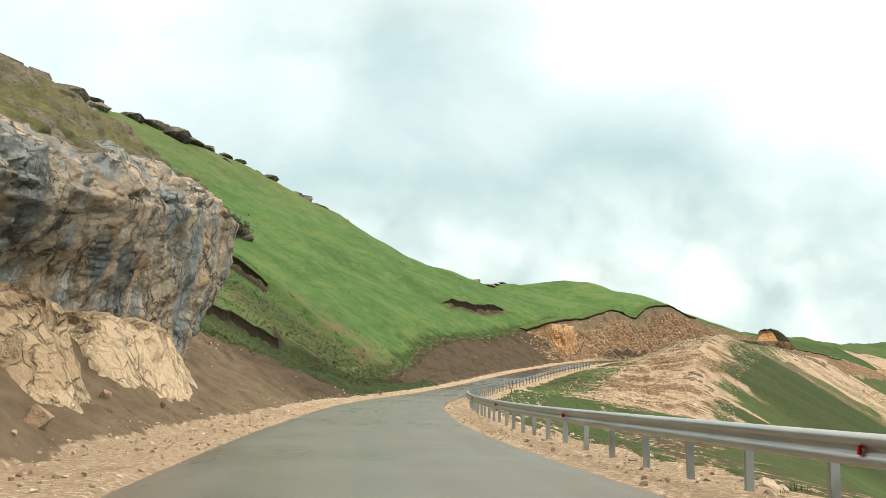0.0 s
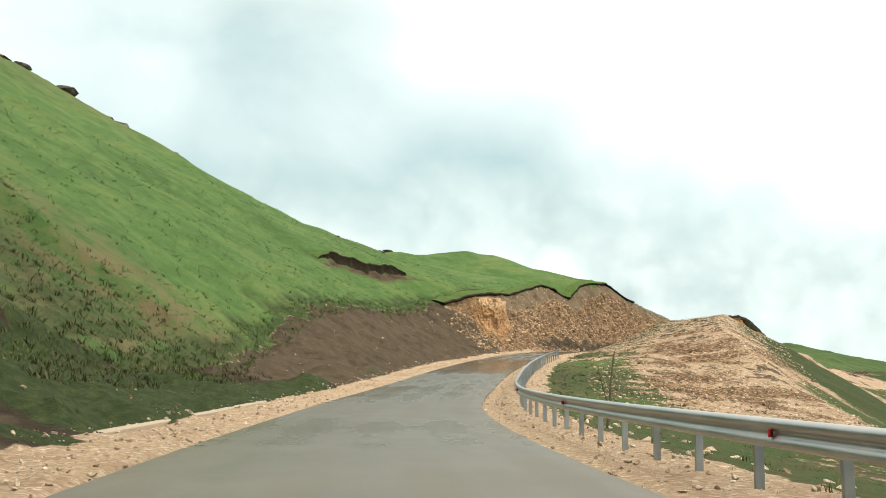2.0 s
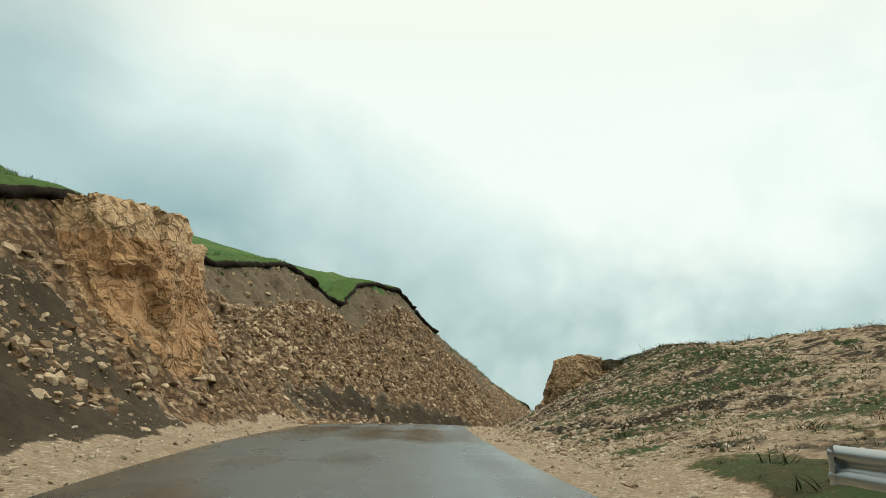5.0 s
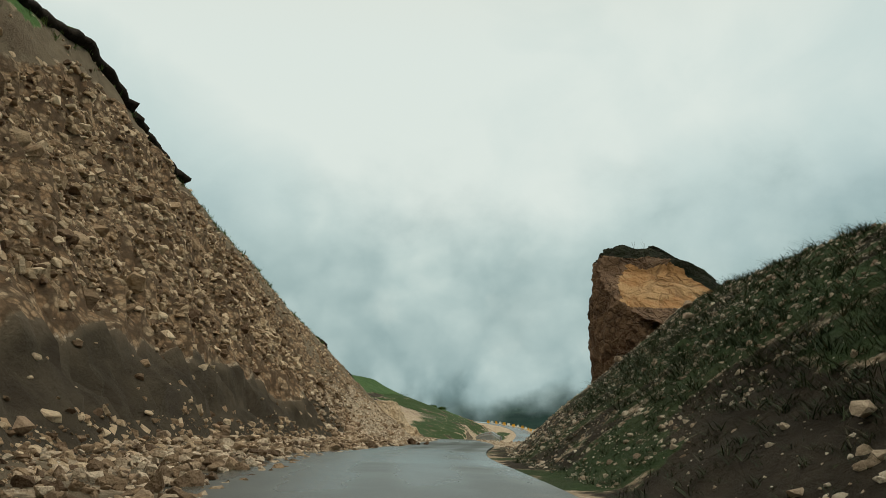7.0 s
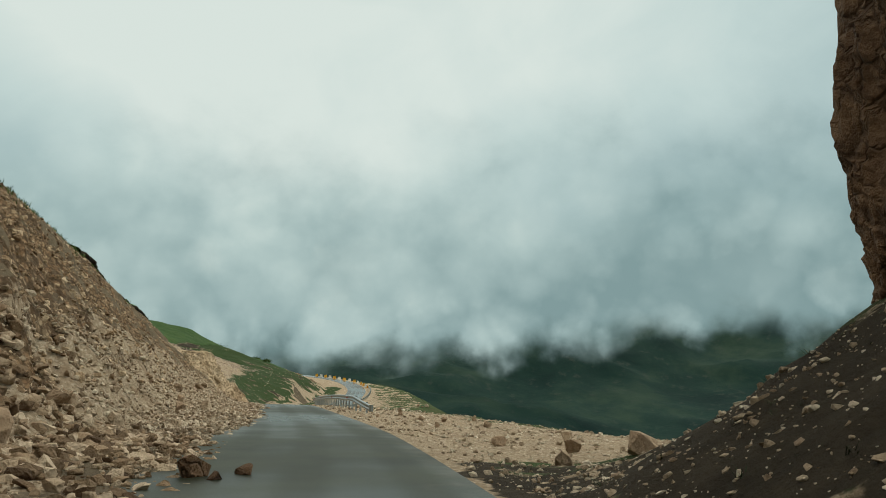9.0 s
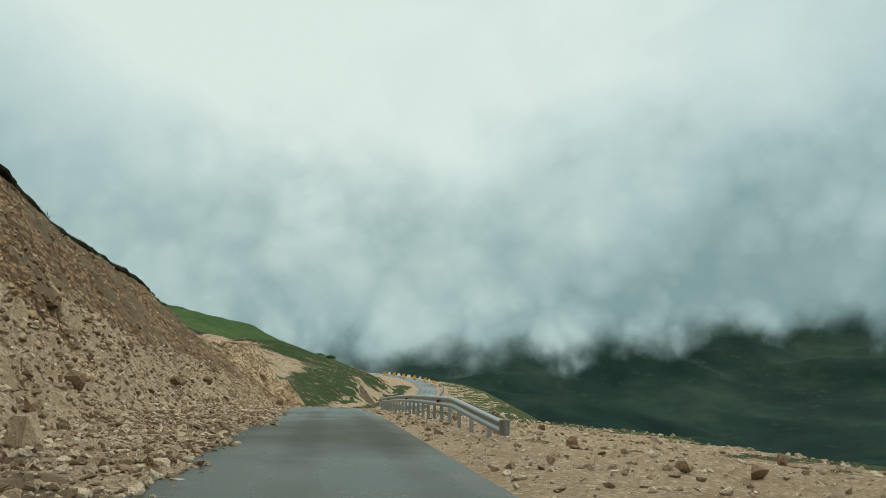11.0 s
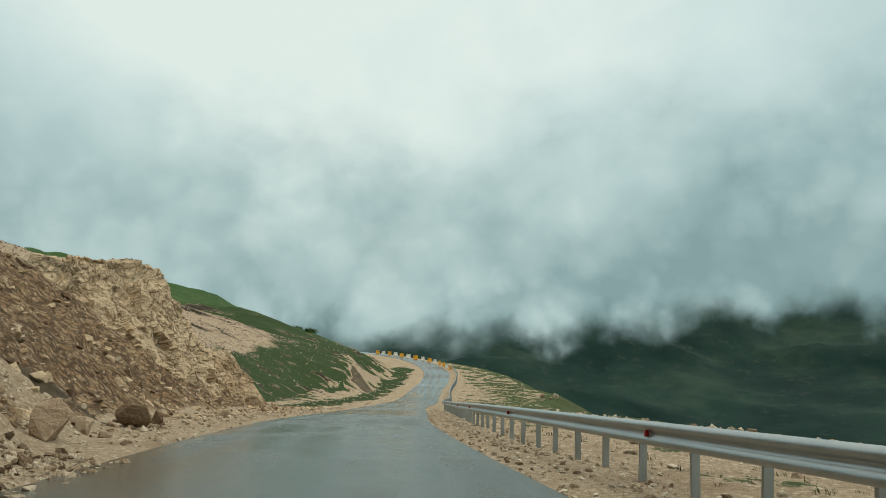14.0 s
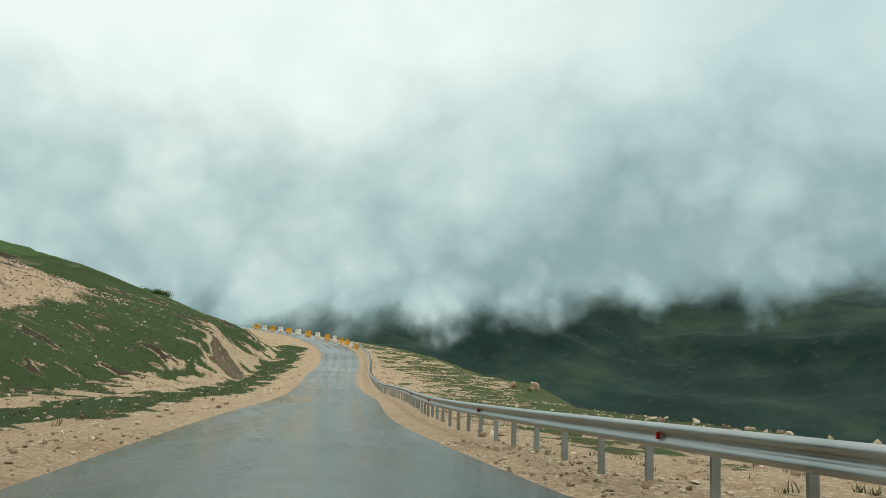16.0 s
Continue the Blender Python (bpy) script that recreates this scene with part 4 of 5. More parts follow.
def cap_profile(w, v):
    # steep sides, an overhanging face, a rounded top
    h = 8.2 * min(1.0, v / 0.75) if v < 0.75 else 8.2 + 0.7 * math.sin((v - 0.75) / 0.25 * math.pi / 2)
    k = 0.88 + 0.16 * math.sin(min(v / 0.75, 1.0) * 2.6) if v < 0.75 else (0.95 * math.cos((v - 0.75) / 0.25 * math.pi / 2) ** 0.6)
    return max(k, 0.0), h


SLAB_WAY = Vector((-0.62, 0.12, 0.775)).normalized()
SLAB_AT = Vector((-2.9, -1.8, 5.5))


def carve_cap(a, b, z):
    # the top falls away on the uphill side; a slab has slid off the front and left a smooth tilted face above a recess
    if z > 3.5:
        z -= 3.0 * min(1.0, max(0.0, (b + 1.2) / 4.0)) ** 1.4 * min(1.0, (z - 3.5) / 3)
    own = 0
    p = Vector((a, b, z))
    over = (p - SLAB_AT).dot(SLAB_WAY)
    lump = 0.08 * noise.fractal((a * 1.1, b * 1.1, z * 1.1 + 7), 1.0, 2.0, 4)
    edge = 0.18 * noise.noise((a * 1.3, b * 1.3, z * 1.3))
    back = a + 0.95 * (b + 0.75) + edge
    if over > 0 and back < 1.9:
        fade = min(1.0, (1.9 - back) / 2.1)
        q = p - SLAB_WAY * over * fade * fade * (3 - 2 * fade)
        crag = min(1.0, max(0.0, (q.z - 7.1 + edge) / 0.3))
        p = q + SLAB_WAY * (lump + crag * min(over, 0.25 + 3.0 * abs(lump)))
        if crag < 0.5 and back < 0 and p.z > 5.35 and b > -2.75 + edge + 0.35 * (p.z - 5.5):
            own = 1
    elif over <= 0 and a < -1.0 and -2.2 < b < 1.0:
        deep = math.exp(-((z - 4.75) / 0.6) ** 2) * min(1.0, (b + 2.2) / 0.8)
        p.x += 0.6 * deep
    if own == 0 and p.z > 5.2 and back > -0.5 and p.z > 6.7 - 0.5 * max(0.0, p.y + 1.2) + edge:
        own = 2
    if p.z > 7.7 + edge:
        own = 2
    return p.x, p.y, p.z, own


def broad_profile(height):
    # a rock with leaning sides
    def f(w, v):
        h = height * min(1.0, v / 0.8) if v < 0.8 else height + 0.3 * math.sin((v - 0.8) / 0.2 * 1.57)
        k = (1.45 - 0.9 * v / 0.8) if v < 0.8 else 0.55 * math.cos((v - 0.8) / 0.2 * math.pi / 2) ** 0.6
        return max(k, 0.0), h

    return f


def low_profile(height):
    def f(w, v):
        h = height * min(1.0, v / 0.75) if v < 0.75 else height + 0.3 * math.sin((v - 0.75) / 0.25 * 1.57)
        k = (1.12 - 0.46 * v / 0.75) if v < 0.75 else 0.66 * math.cos((v - 0.75) / 0.25 * math.pi / 2) ** 0.6
        return max(k, 0.0), h

    return f


def carve_plain(height):
    """Names the crest and the crumbling foot of a rock; its shape stays."""
    def f(a, b, z):
        n = noise.noise((a * 0.6, b * 0.6, z * 0.6))
        return a, b, z, 1 if z > height * 0.78 + 0.8 * n else 2 if z < 0.9 + 0.6 * n else 0

    return f


def rock_pieces(material, what):
    return (("rock_body", material, what + " rock"), ("crest", material, "broken crest of " + what + " rock"), ("foot", material, "crumbling foot of " + what + " rock"))


rock_mass("rock_outcrop", 234.8, 10.45, 3.5, 3.2, cap_profile, CAP, 0.4, 0.6, "tall brown overhanging rock with an orange slab and dark mossy top", 3.0, 230, 130,
          carve=carve_cap, pieces=(("rock_body", CAP, "craggy brown weathered rock"), ("slab", SLAB, "smooth orange broken face"), ("moss_cap", MOSS, "dark mossy cap")))
NOSE = stone_material("orange_brown_rock", (0.15, 0.088, 0.045), (0.36, 0.235, 0.13), (0.60, 0.44, 0.28), crack=0.9)


def carve_nose(a, b, z):
    own = 1 if z > 3.2 + 0.5 * noise.noise((a, b, z)) and b > 0.6 + 0.6 * noise.noise((a * 0.8, b, 4)) else 0
    return a, b, z + 0.35 * noise.noise((a * 0.5, b * 0.5, 1)), own


rock_mass("rock_outcrop", 195.4, 8.5, 3.6, 2.4, low_profile(3.9), NOSE, 0.5, 0.6, "orange-brown broken rock nose at the end of the spoil mound", 11.0, 220, 110,
          carve=carve_nose, pieces=(("rock_body", NOSE, "broken orange-brown rock"), ("earth_cap", moss_material("earth_cap", (0.10, 0.075, 0.05), (0.06, 0.065, 0.03), (0.035, 0.03, 0.022)), "earth and weeds on top")))
CRUMBLY = stone_material("tan_crumbling_rock", (0.27, 0.18, 0.105), (0.50, 0.36, 0.225), (0.68, 0.53, 0.36), crack=0.6)
rock_mass("rock_outcrop", 370.5, -15.6, 7.6, 4.6, broad_profile(8.4), CRUMBLY, 0.45, 0.85, "crumbling tan rock outcrop above the gravel verge", 23.0, nu=220, nv=110, carve=carve_plain(8.4), pieces=rock_pieces(CRUMBLY, "tan crumbling"))
rock_mass("rock_outcrop", 382, -12.4, 4.6, 3.2, broad_profile(4.2), CRUMBLY, 0.5, 0.6, "low tan rock rib beside the gravel verge", 29.0, nu=110, nv=60, carve=carve_plain(4.2), pieces=rock_pieces(CRUMBLY, "tan crumbling"))
ORANGE = stone_material("orange_rock_face", (0.28, 0.145, 0.065), (0.54, 0.31, 0.15), (0.70, 0.49, 0.29), crack=0.8)
rock_mass("rock_outcrop", 175.2, -8.6, 6.0, 2.6, low_profile(7.0), ORANGE, 0.5, 0.7, "orange bedrock rib standing out of the road cut", 37.0, nu=120, nv=60, carve=carve_plain(7.0), pieces=rock_pieces(ORANGE, "orange"))


def cliff():
    """The overhanging rock wall above the first stretch: a steep face along the road, a blunt prow at its end, a stony slope above."""
    nv, ss = 120, np.r_[np.linspace(0, 0.42, 30)[:-1], np.linspace(0.42, 1, 150)]
    turn_in = np.linspace(0, 1, 46)[1:]
    tv = np.linspace(0, 1, nv)
    reach_h, reach_s = (-1, 1.5, 4, 6.7, 8.6, 11, 17, 22), (38.6, 39.4, 41.2, 44.4, 43.0, 43.2, 45, 46)
    verts = []
    for c in range(len(ss) + len(turn_in)):
        for v in tv:
            u = ss[min(c, len(ss) - 1)]
            s = -22 + 65 * u
            brow = float(np.interp(s, [-10, 10, 20, 30, 40], [3.6, 4.5, 5.6, 7.3, 8.7]))
            hem = float(np.interp(s, [0, 24, 30, 35, 38], [3.2, 3.1, 2.6, 1.7, 1.1]))
            mid_ = hem + 0.6 * (brow - hem)
            prof = [(-12.5, hem - 2.2), (-10.2, hem - 0.2), (-8.5, hem), (-8.1, 0.5 * (hem + mid_)), (-7.4, mid_), (-6.9, brow - 0.3), (-7.6, brow + 0.6), (-9.6, brow + 1.9), (-12, brow + 3.9), (-15, brow + 5.6), (-20, brow + 8.2), (-27, brow + 11.6)]
            w = v * (len(prof) - 1)
            i = min(int(w), len(prof) - 2)
            d, h = (prof[i][q] + (prof[i + 1][q] - prof[i][q]) * (w - i) for q in (0, 1))
            far = float(np.interp(h, reach_h, reach_s))
            s = -22 + (far + 22) * u
            d -= 1.0 * math.exp(-((s - 32.3) / 1.0) ** 2) * (1 if h < brow else 0.3) + 0.5 * max(0.0, (26 - s) / 20)
            end = 0.0
            if c >= len(ss):
                end = turn_in[c - len(ss)]
                d -= 13 * end
                s += 0.9 * math.sin(end * 2.2) - 2.0 * end
                h += 3.0 * end * (v > 0.5)
            x, y, z = place(s, d, h)
            p = Vector((float(x), float(y), float(z)))
            a = heading(s)
            k = rock_relief(Vector((p.x, p.y, p.z * (0.22 if h < brow else 0.8))), 0.55, 0.7) + 0.16 * noise.fractal(p * 1.3, 0.8, 2.1, 5)
            n = Vector((math.cos(a), -math.sin(a), 0.5 if h > brow else -0.1))
            n = n * (1 - min(1.0, 3 * end)) + Vector((math.sin(a), math.cos(a), 0)) * min(1.0, 2 * end)
            verts.append(p + n * k)
    ss = np.r_[ss, turn_in]
    f, own = [], []
    for i in range(len(ss) - 1):
        for j in range(nv - 1):
            f.append((i * nv + j, i * nv + j + 1, (i + 1) * nv + j + 1, (i + 1) * nv + j))
            c = verts[f[-1][0]]
            brow = 0.56 + 0.08 * noise.noise((c.x * 0.4, c.y * 0.4, c.z * 0.4))
            own.append(1 if tv[j] > brow + 0.03 else 0)
    root = new("cliff")
    foot = Vector(map(float, place(20, -9, 0)))
    root.location = foot
    bpy.context.view_layer.update()
    split_parts(root, [v - foot for v in verts], f, own, smooth=True, pieces=(("rock_face", CLIFF, "grey rock with blue-black water streaks"), ("grassy_top", CLIFF_TOP, "weathered top with dry grass")))
    tagged(root, "grey rock cliff with blue-black water streaks overhanging the road verge", "cliff", "rock outcrops beside the road")


cliff()
rock_mass("rock_outcrop", 29.8, -8.6, 6.8, 2.9, low_profile(3.4), PALE, 0.45, 0.34, "pale yellow bedrock shelf below the overhanging cliff", 51.0, nu=110, nv=50, carve=carve_plain(3.4), pieces=rock_pieces(PALE, "pale yellow"))
rock_mass("rock_outcrop", 19.8, -8.6, 2.8, 2.9, low_profile(3.3), PALE, 0.45, 0.34, "pale yellow bedrock shelf below the overhanging cliff", 57.0, nu=90, nv=50, carve=carve_plain(3.3), pieces=rock_pieces(PALE, "pale yellow"))

# ---- boulders, one by one ----
BOULDER_MESH = []
for i, (v, f) in enumerate(BOULDERS):
    BOULDER_MESH.append([mesh_of("boulder", v, f, m) for m in (STONE, DARK_STONE, CAP)])


def boulder(s, d, size, kind=0, label="tan angular boulder lying on the gravel verge", name="boulder", turn=None):
    p = on_ground(s, d)
    o = new(name, BOULDER_MESH[rng.integers(8)][kind])
    k = size * rng.uniform(0.85, 1.15, 3)
    o.scale = k
    o.rotation_euler = (rng.uniform(-0.3, 0.3), rng.uniform(-0.3, 0.3), rng.uniform(0, 6.3))
    o.location = p + Vector((0, 0, 0.26 * size))
    return tagged(o, label, "boulder", "fallen boulders along the road")


# on the first verge, by the cliff
for s, d, z in ((16.4, -5.6, 0.55), (13.8, -6.0, 0.5), (15.2, -6.3, 0.35), (18.5, -6.2, 0.4), (22.0, -6.0, 0.3), (12.6, -5.5, 0.45), (26, -5.6, 0.28)):
    boulder(s, d, z)
# on the asphalt
for s, d, z in ((239.0, -0.75, 0.62), (239.4, -0.1, 0.42), (238.6, -0.4, 0.3)):
    boulder(s, d, z, 2, "dark brown fallen rock lying on the asphalt")
# the rock fall left of the road
for s, d, z in ((241.0, -3.9, 0.85), (246, -4.4, 0.65), (249, -3.8, 0.5), (262.5, -3.6, 0.7), (266.0, -2.7, 0.75), (252, -5.6, 0.6), (257, -4.6, 0.5), (271, -4.2, 0.55), (243.5, -5.8, 0.5), (276, -4.8, 0.6),
                (203, -4.1, 0.7), (201.5, -4.4, 0.6), (199, -4.0, 0.5), (196.5, -4.3, 0.5), (206, -4.0, 0.5), (209.5, -4.2, 0.4), (193.5, -4.2, 0.4), (190.5, -4.0, 0.45), (216, -3.9, 0.4), (221, -4.0, 0.5)):
    boulder(s, d, z, 0, "angular boulder in the fallen rubble beside the asphalt")
for s, d, z in ((296.2, -3.9, 0.7), (290, -4.6, 0.8), (301, -4.9, 0.6), (334.8, -4.6, 1.0), (337.6, -4.9, 0.65), (341.7, -4.9, 1.15), (345, -5.1, 0.6), (330, -5.0, 0.7), (356.0, -5.2, 0.55), (356.9, -5.0, 0.45),
                (366, -5.4, 0.5), (380, -7.0, 0.7), (372, -6.2, 0.5), (310, -4.6, 0.6), (318, -4.8, 0.8), (323, -5.2, 0.7)):
    boulder(s, d, z, 0, "tan boulder at the foot of the rocky slope")
# on the gravel terrace to the valley side
for s, d, z in ((272.9, 6.2, 0.4), (269.6, 9.2, 0.42), (266.1, 7.1, 0.36), (266.5, 6.2, 0.34), (267.1, 4.4, 0.32), (262, 8.0, 0.4), (258, 5.2, 0.3), (281, 7.4, 0.35), (247.5, 6.6, 0.5), (250, 5.4, 0.45), (252.5, 8.0, 0.5),
                (284, 6.5, 0.4), (287, 5.6, 0.35), (243, 5.2, 0.5), (240.5, 5.8, 0.6), (345, 8.5, 0.4), (362, 14, 0.5), (368, 17, 0.6), (383, 18, 0.6), (402, 17, 0.5)):
    boulder(s, d, z, 0, "pale stone lying on the gravel terrace")
for s, d, z in ((483.2, 22.8, 1.5), (484.3, 20.6, 1.2), (479.5, 21.6, 0.8)):
    boulder(s, d, z, 0, "large pale rock at the edge of the terrace")
# at the foot of the dark bank and the rock nose
for s, d, z in ((192.5, 6.0, 0.5), (190, 5.6, 0.4), (187, 6.2, 0.4), (204.5, 5.2, 0.35), (225, 9.0, 0.5), (221, 8.2, 0.35), (229.5, 7.4, 0.4)):
    boulder(s, d, z, 0, "pale boulder on the dark earth bank")
for s, d, z in ((172, 5.4, 0.28), (174.5, 5.0, 0.25)):
    boulder(s, d, z, 1, "small dark rock on the gravel shoulder")
# rocks along the crest of the grassy hill
for s, d, z in ((122, -84, 4.5), (127, -83, 5.5), (133, -84, 6), (139, -84, 4), (157, -84, 5.5), (160, -83.5, 4), (168, -84, 3), (179, -84, 3.2), (189.5, -80.5, 3.0), (192, -80.2, 3.8), (193.8, -79.6, 3.4), (195.6, -78.6, 2.4), (175, -110, 6.5), (171, -110.5, 5.5), (166, -111, 5), (159, -112, 4.5), (182, -100, 2.6), (187, -92, 2.4), (188.3, -46.4, 1.5), (185, -35.7, 0.8), (180, -95, 2.0), (206, -45, 2.8), (203, -46, 2.4), (209, -45.5, 2.2), (212, -46, 1.8), (111.5, -40.5, 5.2), (115, -38.5, 4.8), (118.5, -36.8, 3.0), (147, -60, 1.6), (171, -71, 1.4), (184, -66, 1.2), (247, -58, 2.2), (250, -59, 1.8),
                (185.8, -84.5, 3.4), (188, -83.5, 4.0), (190.5, -82.2, 4.4), (192.3, -80.6, 4.2), (183, -87, 2.4), (180, -89.5, 2.6), (177.6, -92, 2.6), (177.9, -97, 3.2), (177.2, -102, 3.8), (175.6, -108, 4.6), (173.6, -113.5, 5.0)):
    o = boulder(s, d, z, 1, "dark lichen-covered crag standing out of the grass slope", "crag")
    o.scale = (z * 0.9, z * 2.0, z * 0.7)
    o.rotation_euler = (rng.uniform(-0.1, 0.1), rng.uniform(-0.1, 0.15), -heading(s) + rng.uniform(-0.4, 0.4))
    o.location.z -= (0.2 if d < -75 else 0.30) * z

# ---- loose stones, past counting ----


def spilled(n, s0, s1, reach, size, power=3.0):
    """Stones from the edge of the spill on the asphalt up to the foot of the cut."""
    out = []
    for _ in range(n):
        s = rng.uniform(s0, s1)
        e = float(along(SPILL, s, 1)) - 0.35 + reach * rng.random() ** 1.15
        out.append((on_ground(s, -e), size[0] + (size[1] - size[0]) * rng.random() ** power))
    return out


def spots(n, s0, s1, d_of, size, power=2.5):
    out = []
    for _ in range(n):
        s = rng.uniform(s0, s1)
        d = d_of()
        out.append((on_ground(s, d), size[0] + (size[1] - size[0]) * rng.random() ** power))
    return out


U = rng.uniform
foot = spots(5200, 180, 238, lambda: -2.75 - 1.6 * rng.random() ** 1.3, (0.05, 0.36), 3.2)
fall = spots(3000, 237, 247, lambda: -2.4 - 3.5 * rng.random() ** 1.3, (0.06, 0.5), 3.4)
fall += spilled(9500, 186, 248, 3.2, (0.04, 0.32), 3.0) + spilled(70, 188, 246, 3.0, (0.32, 0.6), 2)
talus = spots(21000, 246, 332, lambda: -2.5 - 4.2 * rng.random() ** 1.1, (0.05, 0.27), 3.2) + spots(110, 247, 332, lambda: -3.0 - 5.0 * rng.random(), (0.28, 0.55), 2)
talus += spilled(11000, 246, 324, 3.4, (0.04, 0.24), 3.0) + spots(1400, 335, 392, lambda: -4.2 - 5.5 * rng.random(), (0.05, 0.36), 3)
scatter("talus", talus, TALUS, "pale fine limestone talus spread below the tan slope", "rubble")
scatter("rubble", fall, RUBBLE, "fallen angular limestone rubble along the foot of the road cut", "rubble")


def on_face(spots_, low, high):
    """Keeps the stones between the dark talus and the soil under the turf."""
    out = []
    for (s, d), size in spots_:
        top, h = float(along(CUT, s, 2)) - 0.7, float(height_at(np.array([s]), np.array([d]))[0])
        wave = 0.9 * noise.noise((s * 0.16, 2.0, 0)) + 0.5 * noise.noise((s * 0.6, d, 0))
        low_ = low if low < 2 else float(np.interp(s, [186, 204, 216], [2.0, 2.5, 3.0]))
        k = 1.0 if low_ + wave < h < top - high + wave else 0.06
        if rng.random() < k:
            out.append((on_ground(s, d), size))
    return out


def raw(n, s0, s1, d0, d1, size, power):
    return [((rng.uniform(s0, s1), -rng.uniform(d0, d1)), size[0] + (size[1] - size[0]) * rng.random() ** power) for _ in range(n)]


face = on_face(raw(25000, 182, 243, 3.8, 12.2, (0.10, 0.5), 2.6), 3.1, 2.5)
face += on_face(raw(3500, 163, 184, 4.4, 11.5, (0.08, 0.6), 3.6), 0.6, 0.9)
face += foot
face += on_face(raw(420, 184, 243, 4.6, 11.8, (0.45, 1.0), 2), 3.4, 2.8) + on_face(raw(160, 182, 232, 5.4, 11.0, (0.55, 0.95), 2), 3.4, 2.8)
face += on_face(raw(6500, 243, 285, 4.6, 12.0, (0.07, 0.4), 3.6), 0.5, 0.8) + on_face(raw(6000, 243, 335, 5.0, 12.0, (0.05, 0.32), 4.5), 0.5, 0.8)
face += spots(2600, 332, 392, lambda: -U(5, 17), (0.08, 0.7), 3.6)
scatter("slope_stones", face, FACE, "stones sticking out of the broken road cut", "stones", 0.04)
brown = spots(260, 36, 176, lambda: -U(5.4, 11.5), (0.05, 0.26), 3)
scatter("slope_stones", brown, RUBBLE, "scattered pale stones in the bare brown earth slope", "stones")
mound = spots(9000, 164, 192, lambda: 4.2 + 9 * rng.random() ** 1.3, (0.04, 0.24), 3.4) + spots(12000, 100, 186, lambda: U(8, 27), (0.06, 0.34), 3.5)
scatter("mound_stones", mound, TALUS, "brown and tan rubble covering the spoil mound", "stones", 0.04)
right = spots(1800, 186, 242, lambda: U(4.3, 13.5), (0.04, 0.24), 4) + spots(9000, 208, 241, lambda: 3.5 + 7.2 * rng.random(), (0.03, 0.2), 4.0)
right += spots(2500, 200, 242, lambda: U(3.8, 12), (0.03, 0.13), 2.5)
right += spots(5200, 160, 191, lambda: 4.1 + 9 * rng.random() ** 1.4, (0.04, 0.26), 4) + spots(1500, 190, 204, lambda: 4.1 + 4 * rng.random() ** 1.4, (0.05, 0.35), 4) + spots(900, 186, 243, lambda: U(12.5, 26), (0.1, 0.5), 3)
right += spots(500, 0, 100, lambda: U(5.3, 9), (0.1, 0.5), 2.5)
scatter("bank_stones", right, CHIPS, "pale stones strewn over the spoil mound and dark bank", "stones", 0.04)
terrace = spots(7000, 238, 300, lambda: U(3.1, 14), (0.04, 0.24), 4) + spots(2600, 300, 545, lambda: U(4.6, 19), (0.08, 0.4), 3) + spots(420, 318, 430, lambda: U(10.5, 19), (0.25, 0.7), 2)
scatter("terrace_stones", terrace, CHIPS, "small tan stones lying on the gravel terrace", "stones")
verge = spots(4500, -5, 182, lambda: -U(2.85, 5.2), (0.03, 0.16), 3.5) + spots(4500, -5, 190, lambda: U(2.85, 5.4), (0.03, 0.15), 3.5) + spots(5000, 300, 400, lambda: U(2.85, 5.4), (0.03, 0.16), 3.5) + spots(2500, 335, 400, lambda: -U(2.85, 6), (0.03, 0.2), 3.5) + spots(900, 390, 545, lambda: -U(3.6, 14), (0.05, 0.35), 3) + spots(500, 395, 540, lambda: -U(12, 28), (0.1, 0.5), 3)
scatter("verge_stones", verge, CHIPS, "small stones on the gravel shoulders of the road", "stones")
grit = spots(900, 224, 268, lambda: float(np.clip(rng.normal(0.2, 0.9), -2.6, 2.6)), (0.025, 0.09), 3.5) + spots(420, 224, 306, lambda: U(-3.2, 2.6), (0.025, 0.12), 3) + spots(90, 0, 224, lambda: U(-3.2, 3.2), (0.02, 0.07), 3) + spots(90, 306, 450, lambda: U(-3.2, 3.2), (0.02, 0.08), 3)
scatter("road_grit", grit, RUBBLE, "small stones and grit lying on the asphalt", "stones")
pinks = spots(9000, 388, 500, lambda: -U(25, 50), (0.1, 0.5), 3)
scatter("scree", pinks, stone_material("pinkish_scree", (0.30, 0.21, 0.165), (0.50, 0.385, 0.315), (0.66, 0.545, 0.465), islands=True), "pinkish scree covering the upper slope", "scree")

# ---- grass and weeds ----


def blades(name, spots_, material, label, category, n=9, lean=0.5, width=0.05):
    vs, fs, k = [], [], 0
    for p, size in spots_:
        for _ in range(n):
            a, l = rng.uniform(0, 6.3), rng.uniform(0.3, 1.0) * lean
            h = size * rng.uniform(0.5, 1.1)
            b = np.array(p) + np.r_[rng.normal(0, size * 0.35, 2), -0.03]
            w = width * size * rng.uniform(0.7, 1.5)
            side, tip = np.array([-math.sin(a), math.cos(a), 0]) * w, b + np.array([math.cos(a) * l * h, math.sin(a) * l * h, h])
            mid = (b + tip) / 2 + (0, 0, h * 0.12)
            vs += [b - side, b + side, mid + side * 0.8, mid - side * 0.8, tip]
            fs += [(k, k + 1, k + 2, k + 3), (k + 3, k + 2, k + 4)]
            k += 5
    m = bpy.data.meshes.new(name)
    m.from_pydata([tuple(v) for v in vs], [], fs)
    m.materials.append(material)
    m.update()
    return tagged(new(name, m), label, category, kind="stuff")


